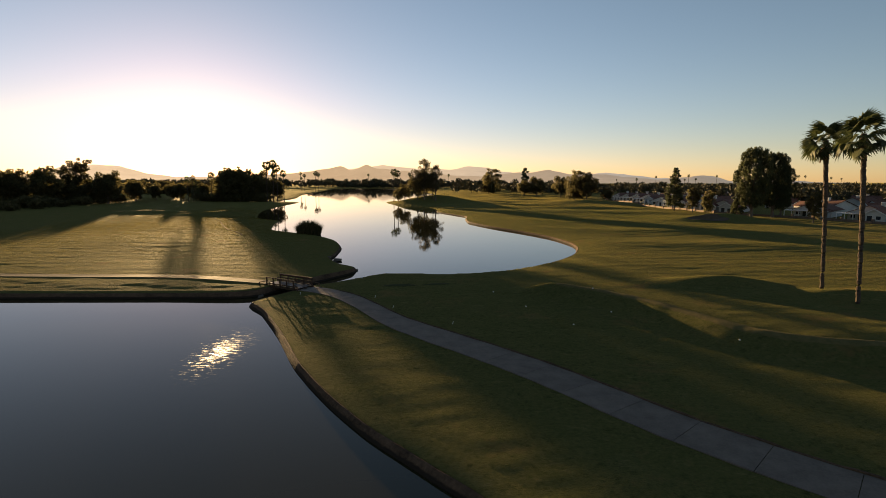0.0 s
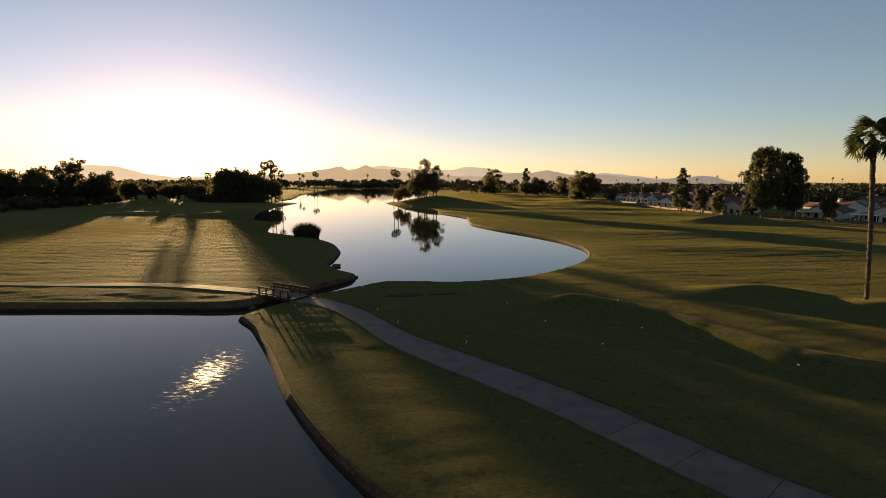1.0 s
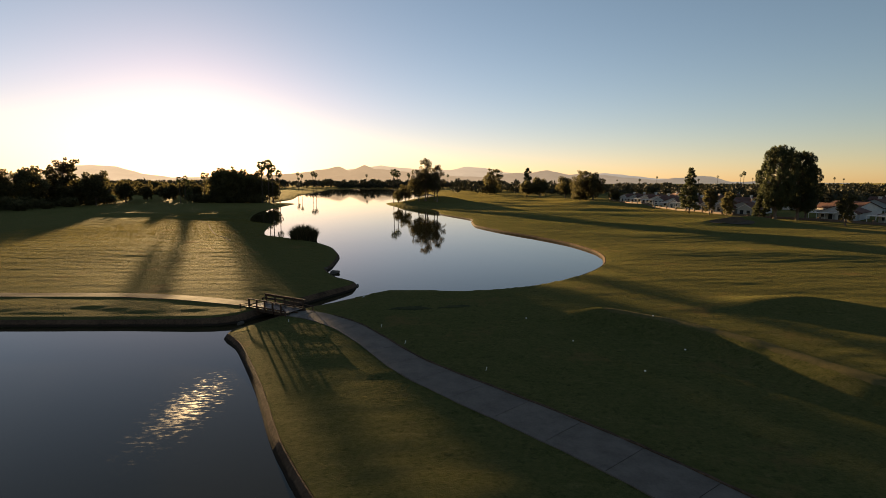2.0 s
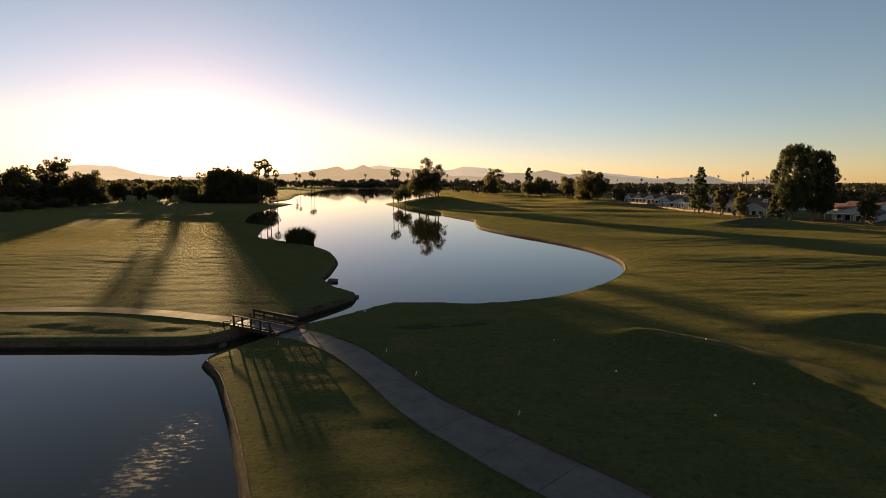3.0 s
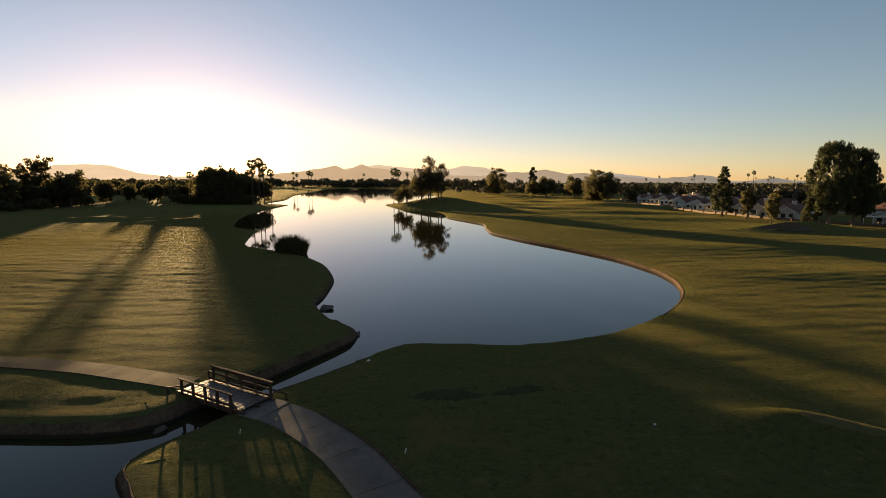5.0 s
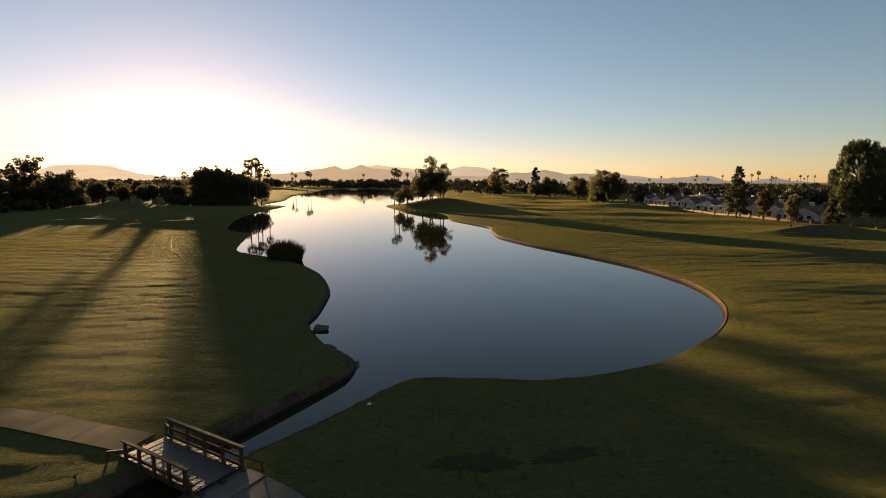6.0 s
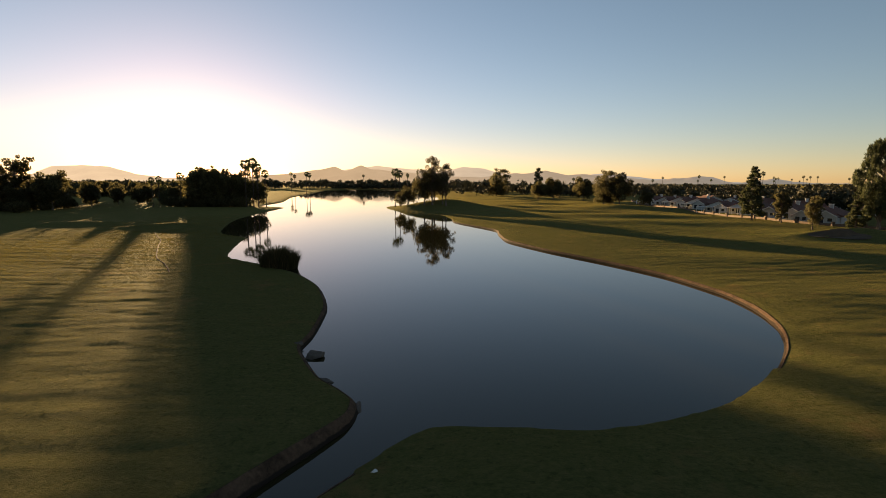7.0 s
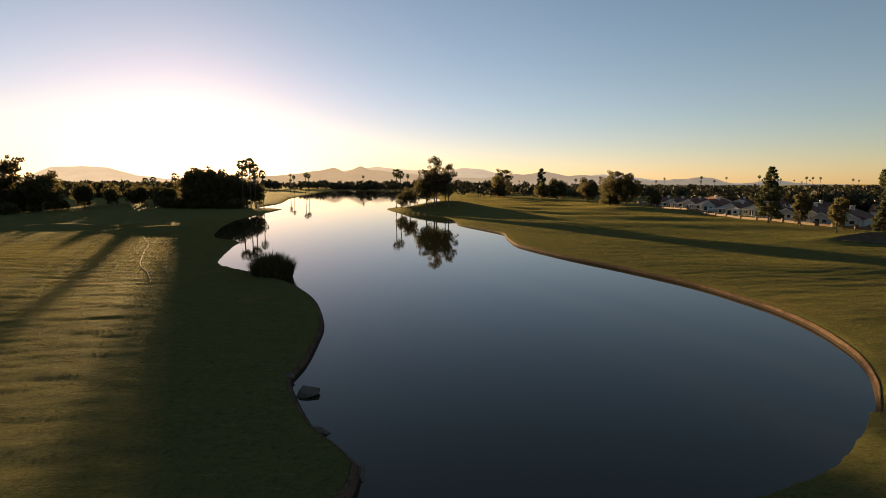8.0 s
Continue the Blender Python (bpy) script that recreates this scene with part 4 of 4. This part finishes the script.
# Far woods, roofs' trees and palms on the plain
def woods(name, label, spots, seed, mat):
    r = np.random.RandomState(seed)
    V, F = [], []
    for x, y, h in spots:
        z = 0.8
        n = r.randint(5, 9)
        C = [(x + r.normal() * h * 0.22, y + r.normal() * h * 0.22, z + h * r.uniform(0.35, 0.85)) for _ in range(n)]
        R = [h * r.uniform(0.15, 0.28) for _ in range(n)]
        v, f = leaf_cloud(C, R, 20, h * 0.105, r, 0.9)
        b = len(V)
        V += v
        F += [tuple(b + j for j in q) for q in f]
        for dx in (-1, 1):
            b = len(V)
            V += [(x - 0.02 * h, y, z - 1), (x + 0.02 * h, y, z - 1), (x + 0.01 * h, y, z + h * 0.6), (x - 0.01 * h, y, z + h * 0.6)]
            F.append((b, b + 1, b + 2, b + 3))
            break
    ob = new(name, mesh_of(name, V, F, mat))
    return tagged(ob, label, "woods", kind="stuff")


r = np.random.RandomState(9)
spots = []
for i in range(620):
    y = r.uniform(1030, 1500)
    q = r.uniform(-0.75, 0.6)
    spots.append((q * y, y, r.uniform(9, 20) if q < 0.12 else 4 + 6 * r.uniform(0, 1) ** 2))
for i in range(220):
    y = r.uniform(600, 1000)
    spots.append((-r.uniform(0.42, 0.95) * y, y, r.uniform(8, 16)))
for i in range(520):
    y = r.uniform(230, 950)
    spots.append((max(180, r.uniform(0.3, 0.95) * y), y, 4 + 8.5 * r.uniform(0, 1) ** 1.6))
for i in range(320):
    y = r.uniform(940, 1600)
    spots.append((r.uniform(0.35, 1.0) * y, y, 4 + 6 * r.uniform(0, 1) ** 2))
for i in range(150):
    y = r.uniform(560, 1000)
    spots.append((r.uniform(0.02, 0.3) * y, y, 7 + 8 * r.uniform(0, 1) ** 2))
for i in range(170):
    y = r.uniform(520, 900)
    spots.append((r.uniform(0.12, 0.42) * y, y, 5 + 6 * r.uniform(0, 1) ** 2))
for i in range(170):
    y = r.uniform(1016, 1080)
    spots.append((r.uniform(-0.2, 0.05) * y, y, r.uniform(6, 13)))
woods("far_woods", "dark belt of distant trees on the plain", spots, 12, WOODS_LEAF)

far_palm = fan_palm("distant tall fan palm above the tree belt", 22, 0.0, 81, parts=False, crown=2.6)
fp = []
for i in range(46):
    y = r.uniform(650, 1300)
    fp.append((r.uniform(-0.45, 0.62) * y if i % 3 else r.uniform(0.45, 0.8) * y, y, r.uniform(0.7, 1.2), r.uniform(0, 360)))
fp = [p for p in fp if gz(p[0], p[1]) > 0.3]
stand(far_palm, fp, "distant palms")


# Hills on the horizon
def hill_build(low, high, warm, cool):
    """Brush, with morning haze painted on as emission, warm under the sunrise and cooler away from it."""
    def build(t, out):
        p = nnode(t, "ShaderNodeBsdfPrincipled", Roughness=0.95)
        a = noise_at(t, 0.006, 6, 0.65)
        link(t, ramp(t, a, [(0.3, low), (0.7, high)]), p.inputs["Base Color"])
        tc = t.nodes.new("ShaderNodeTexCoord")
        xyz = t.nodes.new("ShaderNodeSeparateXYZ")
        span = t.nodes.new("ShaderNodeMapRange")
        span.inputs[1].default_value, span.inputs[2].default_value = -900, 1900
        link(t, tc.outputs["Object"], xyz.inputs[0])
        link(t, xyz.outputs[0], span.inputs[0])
        # the hills emit this tint in place of haze
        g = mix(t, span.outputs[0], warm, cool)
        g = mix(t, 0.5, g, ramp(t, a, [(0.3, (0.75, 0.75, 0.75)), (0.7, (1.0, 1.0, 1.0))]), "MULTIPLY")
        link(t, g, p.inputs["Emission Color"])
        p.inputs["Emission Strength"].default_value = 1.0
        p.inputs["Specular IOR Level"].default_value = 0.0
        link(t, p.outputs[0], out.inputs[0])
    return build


HILL_NEAR = material("hill_brush_haze_glow", hill_build((0.11, 0.08, 0.055), (0.17, 0.12, 0.085), (0.19, 0.125, 0.068), (0.075, 0.066, 0.056)))
HILL_FAR = material("hill_haze_glow", hill_build((0.1, 0.08, 0.06), (0.15, 0.115, 0.085), (0.26, 0.18, 0.108), (0.11, 0.1, 0.088)))


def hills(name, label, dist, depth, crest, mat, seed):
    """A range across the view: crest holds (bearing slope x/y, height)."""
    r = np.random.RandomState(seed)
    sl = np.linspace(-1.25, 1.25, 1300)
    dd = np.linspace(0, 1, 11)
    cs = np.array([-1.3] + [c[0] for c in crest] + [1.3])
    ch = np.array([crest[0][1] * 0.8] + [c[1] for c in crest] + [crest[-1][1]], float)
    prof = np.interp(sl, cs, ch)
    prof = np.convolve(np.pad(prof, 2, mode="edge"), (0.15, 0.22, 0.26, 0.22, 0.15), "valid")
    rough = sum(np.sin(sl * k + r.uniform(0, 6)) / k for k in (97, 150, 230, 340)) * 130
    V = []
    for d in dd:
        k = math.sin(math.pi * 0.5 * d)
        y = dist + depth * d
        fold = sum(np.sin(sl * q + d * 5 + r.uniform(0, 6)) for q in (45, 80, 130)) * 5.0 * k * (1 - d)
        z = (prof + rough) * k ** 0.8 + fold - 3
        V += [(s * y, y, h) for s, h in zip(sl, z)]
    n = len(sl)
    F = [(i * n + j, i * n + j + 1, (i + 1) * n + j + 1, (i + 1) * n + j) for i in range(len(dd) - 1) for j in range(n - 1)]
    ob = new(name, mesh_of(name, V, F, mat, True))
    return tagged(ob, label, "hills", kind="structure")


NEAR_CREST = [(-0.838, 67), (-0.812, 74), (-0.774, 52), (-0.667, 23), (-0.516, 23), (-0.364, 45), (-0.299, 67), (-0.267, 71), (-0.235, 93), (-0.218, 97), (-0.195, 115), (-0.176, 86), (-0.164, 100), (-0.145, 123), (-0.129, 97), (-0.116, 99), (-0.093, 86), (-0.061, 78), (-0.017, 67), (0.027, 52), (0.070, 45), (0.103, 56), (0.136, 72), (0.168, 72), (0.204, 90), (0.243, 59), (0.268, 68), (0.311, 58), (0.354, 43), (0.409, 28), (0.466, 43), (0.488, 54), (0.514, 50), (0.565, 6), (0.596, 21), (0.635, 39), (0.664, 24), (0.706, 10), (0.870, -1)]
FAR_CREST = [(-0.838, 55), (-0.774, 65), (-0.725, 151), (-0.677, 161), (-0.619, 151), (-0.570, 90), (-0.516, 55), (-0.386, 55), (-0.234, 100), (-0.148, 136), (-0.113, 158), (-0.082, 136), (-0.017, 121), (0.016, 116), (0.042, 143), (0.084, 136), (0.109, 101), (0.157, 79), (0.245, 66), (0.311, 89), (0.341, 79), (0.397, 49), (0.519, 19), (0.870, -21)]
hills("backdrop_hills", "brown brush-covered hills with morning haze painted as glow", 3000, 400, NEAR_CREST, HILL_NEAR, 1)
hills("backdrop_mountains", "pale mountains on the horizon with haze painted as glow", 4000, 600, FAR_CREST, HILL_FAR, 2)


# Tufts in the nearer grass
def grass_tufts(count, seed, x0, x1, y0, depth, power, mat, label, west=False):
    r = np.random.RandomState(seed)
    x, y = r.uniform(x0, x1, count), y0 + depth * r.uniform(0, 1, count) ** power
    sd, edge = shore_distance(x, y)
    keep = (sd > 0.5) & ((x < -13 - 0.1 * np.clip(y - 62, 0, 400)) & (y > 62) == west) & (r.uniform(0, 1, count) < np.clip((y0 + depth - y) / (0.6 * depth), 0, 1) * np.clip((x - x0) / 25, 0, 1) * np.clip((x1 - x) / 25, 0, 1))
    for line, half in ((EAST_PATH, 1.35), (WEST_PATH, 1.35)):
        p = smooth_line(line, 4)
        for a, b in zip(p, p[1:]):
            d = b - a
            u = np.clip(((x - a[0]) * d[0] + (y - a[1]) * d[1]) / (d @ d), 0, 1)
            keep &= np.hypot(x - a[0] - u * d[0], y - a[1] - u * d[1]) > half
    clumpy = sum(np.sin(k * (x * math.cos(t) + y * math.sin(t)) * 0.7 + f) for _, k, t, f in TUFTS[:12])
    keep &= clumpy + r.normal(size=count) * 5 > -4.0
    x, y, sd, edge = x[keep], y[keep], sd[keep], edge[keep]
    z = ground_height(x, y, sd, edge)
    n = len(x)
    a = r.uniform(0, math.pi, n)
    w = r.uniform(0.012, 0.03, n) * (0.35 + y / 50)
    h = r.uniform(0.03, 0.06, n) * (0.85 + 0.15 * np.sin(0.9 * y + 2.3 * np.sin(0.23 * x)))
    h *= np.clip((y - 55) / 100, 0.16, 1)
    # the eastern fairway is mown shorter than the western rough
    h *= 1 - 0.5 * np.clip((x + 0.12 * (y - 80)) / 20, 0, 1) * np.clip((190 - y) / 70, 0, 1)
    h *= 1 + 0.25 * np.clip((y - 130) / 60, 0, 1)
    dx, dy = np.cos(a) * w, np.sin(a) * w
    lx, ly = r.normal(size=n) * h * 0.5, r.normal(size=n) * h * 0.5
    V = np.stack([np.stack([x - dx, y - dy, z - 0.02], 1), np.stack([x + dx, y + dy, z - 0.02], 1), np.stack([x + dx * 0.7 + lx, y + dy * 0.7 + ly, z + h], 1), np.stack([x - dx * 0.5 + lx, y - dy * 0.5 + ly, z + h * 0.8], 1)], 1).reshape(-1, 3)
    F = np.arange(4 * n).reshape(-1, 4)
    ob = new("grass_tufts", mesh_of("grass_tufts", V, F, mat))
    return tagged(ob, label, "grass", kind="stuff")


grass_tufts(620000, 76, -125, 0, 60, 224, 1.1, SUNLIT_TUFT, "uneven tufts of rough grass, gold sunlight put into their colour", True)
grass_tufts(520000, 77, -40, 105, 14, 270, 1.25, TUFT, "short uneven tufts of green grass")
grass_tufts(210000, 78, -26, 32, 16, 62, 1.0, TUFT, "short dense tufts of green grass")
grass_tufts(130000, 79, -40, 135, 250, 330, 1.0, SUNLIT_TUFT, "tufts of grass on the distant fairway, gold sunlight put into their colour")


# Kerb along the outer side of the cart path
def kerb(line, offset, name, label, widen=0.0):
    p = smooth_line(line, 10)
    rows = []
    for i in range(len(p)):
        d = p[min(i + 1, len(p) - 1)] - p[max(i - 1, 0)]
        d /= np.linalg.norm(d) + 1e-9
        nrm = np.array([-d[1], d[0]])
        side = offset + 0.5 * widen * min(1.0, max(0.0, (54 - p[i][1]) / 10))
        a, b = p[i] + nrm * side, p[i] + nrm * (side + 0.13)
        z = gz(*p[i]) * 0.7 + gz(*a) * 0.3 + 0.05
        w = 0.03 * math.sin(i * 2.1) + 0.02 * math.sin(i * 5.3)
        rows += [(a[0], a[1], z - 0.2), (a[0], a[1], z + 0.05 + w), (b[0], b[1], z + 0.06 + w), (b[0], b[1], z - 0.2)]
    F = [(i * 4 + j, i * 4 + j + 1, i * 4 + j + 5, i * 4 + j + 4) for i in range(len(p) - 1) for j in range(3)]
    return tagged(new(name, mesh_of(name, rows, F, EDGING)), label, "kerb", kind="structure")


kerb(EAST_PATH[1:], 1.31, "path_kerb", "low worn kerb along the outer edge of the cart path", 0.8)


# Bunker below the mound by the pines
def bunker(cx, cy, rx, ry, turn, seed):
    r = np.random.RandomState(seed)
    rings, n = 7, 40
    c, s = math.cos(radians(turn)), math.sin(radians(turn))
    ph = r.uniform(0, 6, 4)
    xs, ys = [], []
    for k in range(rings):
        q = (k + 0.001) / (rings - 1)
        for i in range(n):
            a = 2 * math.pi * i / n
            w = 1 + 0.14 * math.sin(2 * a + ph[0]) + 0.1 * math.sin(3 * a + ph[1]) + 0.05 * math.sin(5 * a + ph[2])
            u, v = rx * q * w * math.cos(a), ry * q * w * math.sin(a)
            xs.append(cx + u * c - v * s)
            ys.append(cy + u * s + v * c)
    z = ground_height(np.array(xs), np.array(ys)) + 0.16
    V = [(x, y, h) for x, y, h in zip(xs, ys, z)]
    F = [(k * n + i, k * n + (i + 1) % n, (k + 1) * n + (i + 1) % n, (k + 1) * n + i) for k in range(rings - 1) for i in range(n)]
    ob = new("sand_bunker", mesh_of("sand_bunker", V, F, SAND, True))
    return tagged(ob, "kidney-shaped brown sand bunker cut into a grassy mound", "bunker", kind="structure")


bunker(90.5, 177.0, 6.2, 3.8, -18, 3)


# Dark patches of dead, damp turf
def turf_patch(cx, cy, rx, ry, turn, seed):
    r = np.random.RandomState(seed)
    rings, n = 9, 56
    c, s = math.cos(radians(turn)), math.sin(radians(turn))
    ph = r.uniform(0, 6, 6)
    xs, ys, up = [], [], []
    for k in range(rings):
        q = (k + 0.001) / (rings - 1)
        for i in range(n):
            a = 2 * math.pi * i / n
            w = 1 + sum(0.3 / m * math.sin(m * a + ph[m - 2]) for m in (2, 3, 5, 7)) + 0.3 * r.normal() * (k == rings - 1)
            u, v = rx * q * w * math.cos(a), ry * q * w * math.sin(a)
            xs.append(cx + u * c - v * s)
            ys.append(cy + u * s + v * c)
            up.append(0.045 - 0.06 * q ** 6)
    V = [(x, y, gz(x, y) + h) for x, y, h in zip(xs, ys, up)]
    F = [(k * n + i, k * n + (i + 1) % n, (k + 1) * n + (i + 1) % n, (k + 1) * n + i) for k in range(rings - 1) for i in range(n)]
    return tagged(new("turf_patch", mesh_of("turf_patch", V, F, DEAD_TURF, True)), "dark ragged patch of dead damp turf", "turf patch", kind="structure")


turf_patch(-5.6, 67.0, 2.3, 0.9, 6, 3)
turf_patch(-0.8, 67.6, 2.0, 0.6, 12, 4)


# Broken rocks at the banks
def flat_rock(x, y, z, sx, sy, sz, turn, seed, label):
    r = np.random.RandomState(seed)
    bm = bmesh.new()
    for _ in range(22):
        p = r.uniform(-1, 1, 3)
        p /= np.max(np.abs(p)) ** 0.75 + 1e-6
        bm.verts.new((p[0] * (1 - 0.18 * (p[2] > 0)), p[1] * (1 - 0.18 * (p[2] > 0)), p[2]))
    hull = bmesh.ops.convex_hull(bm, input=bm.verts)
    bmesh.ops.delete(bm, geom=list({g for g in hull["geom_interior"] + hull["geom_unused"] if isinstance(g, bmesh.types.BMVert)}), context="VERTS")
    bmesh.ops.subdivide_edges(bm, edges=bm.edges, cuts=2, use_grid_fill=True)
    for v in bm.verts:
        k = 1 + 0.09 * noise.noise(v.co * 2.3 + Vector((seed, 0, 0))) + 0.05 * noise.noise(v.co * 6 + Vector((seed, 5, 0)))
        v.co = Vector((v.co.x * k * sx, v.co.y * k * sy, v.co.z * k * sz))
    bmesh.ops.recalc_face_normals(bm, faces=bm.faces)
    me = bpy.data.meshes.new("rock")
    bm.to_mesh(me)
    bm.free()
    me.materials.append(ROCK)
    ob = tagged(new("rock", me), label, "rock")
    ob.matrix_basis = pose(x, y, z, 4, -3, turn)
    return ob


flat_rock(-19.25, 93.7, 0.18, 0.85, 0.7, 0.28, -5, 2, "broad flat grey rock jutting from the bank into the water")
flat_rock(-17.4, 88.2, 0.05, 0.9, 0.35, 0.2, -38, 5, "low grey rock at the water's edge")
flat_rock(-14.2, 83.4, 0.06, 0.36, 0.75, 0.17, 10, 8, "low dark rock at the corner of the stone wall")
flat_rock(-22.9, 63.9, 0.1, 0.4, 0.22, 0.2, 30, 9, "pale rock at the mouth of the channel")
RUBBLE = [(-17.5, 69.2, 0.3), (-17.2, 69.6, 0.24), (-16.85, 69.95, 0.3), (-16.5, 70.3, 0.2), (-15.9, 71.1, 0.34), (-15.5, 71.7, 0.28), (-18.3, 67.9, 0.22), (-18.0, 68.4, 0.26)]
for i, (x, y, s) in enumerate(RUBBLE):
    ob = flat_rock(x, y, 0.22, s, s * 0.7, s * 0.5, i * 57, 20 + i, "broken pale stone lying along the channel bank")
    tagged(ob, group="stones along the channel")
pale = flat_rock(-12.0, 75.3, gz(-12.0, 75.3) + 0.04, 0.2, 0.11, 0.07, 20, 40, "small flat white stone lying on the grass bank")
pale.data.materials[0] = WHITE
flat_rock(-21.4, 96.2, gz(-21.4, 96.2) + 0.0, 0.55, 0.3, 0.16, 35, 41, "low brown rock half sunk in the bank")


# Narrow worn track winding over the western lawn
def worn_track(line, width, name, label, mat, ragged=0.3, lift=1.0):
    p = smooth_line(line, 14)
    V = []
    for i in range(len(p)):
        d = p[min(i + 1, len(p) - 1)] - p[max(i - 1, 0)]
        d /= np.linalg.norm(d) + 1e-9
        nrm = np.array([-d[1], d[0]])
        w = width * (1 + ragged * math.sin(i * 1.3)) * min(1.0, 0.3 + 0.2 * min(i, len(p) - 1 - i))
        for k, up in ((-1, -0.05), (-0.75, 0.04), (-0.4, 0.07), (0, 0.07), (0.4, 0.07), (0.75, 0.04), (1, -0.05)):
            q = p[i] + nrm * w * k
            V.append((q[0], q[1], gz(*q) + up * lift))
    F = [(i * 7 + j, i * 7 + j + 1, i * 7 + j + 8, i * 7 + j + 7) for i in range(len(p) - 1) for j in range(6)]
    return tagged(new(name, mesh_of(name, V, F, mat, True)), label, "track", kind="structure")


worn_track([(-88, 196), (-82, 186), (-75.7, 176), (-70.5, 165), (-61.8, 148), (-56.5, 140.5), (-52.7, 134.4), (-50.7, 130.9)], 0.1, "worn_track", "narrow worn earth track winding over the lawn", SAND)
# lighter strip on the crest paints the low sun catching the rim
worn_track(RIM[1:11], 0.8, "dry_rim", "strip of dry straw turf with sunlight painted along the tee's rim", SUNLIT_STRAW, 0.06, 0.5)


# Tee markers and small pale things lying on the tee
def marker(x, y, size, turn, kind):
    root = tagged(new(kind[0]), kind[1], kind[2])
    z = gz(x, y)
    root.matrix_basis = pose(x, y, z, 0, 0, turn)
    bm = bmesh.new()
    bmesh.ops.create_icosphere(bm, subdivisions=2, radius=size)
    for v in bm.verts:
        v.co.z = v.co.z * 0.75 + size * 0.6
    part("block", bm, WHITE, root)
    part("spike", box(bmesh.new(), -0.015, 0.015, -0.015, 0.015, -0.12, size * 0.4), TIMBER, root)
    return root


TEE = ("tee_marker", "small white tee marker standing in the grass", "marker")
for x, y in ((12.4, 47.9), (17.5, 52.6), (9.0, 55.0), (6.2, 62.5), (17.2, 58.5), (24.5, 41.5)):
    marker(x, y, 0.085, x * 31 % 90, TEE)


def path_stake(x, y):
    root = tagged(new("path_stake"), "short pale stake leaning beside the cart path", "stake")
    root.matrix_basis = pose(x, y, gz(x, y) - 0.05, 12, 8, x * 40 % 90)
    part("shaft", box(bmesh.new(), -0.02, 0.02, -0.02, 0.02, 0, 0.3, 0.005), WHITE, root)
    part("cap", box(bmesh.new(), -0.03, 0.03, -0.03, 0.03, 0.3, 0.34, 0.005), WHITE, root)
    return root


for x, y in ((-8.0, 59.6), (-5.4, 54.5), (0.9, 48.0), (-17.5, 62.2)):
    path_stake(x, y)
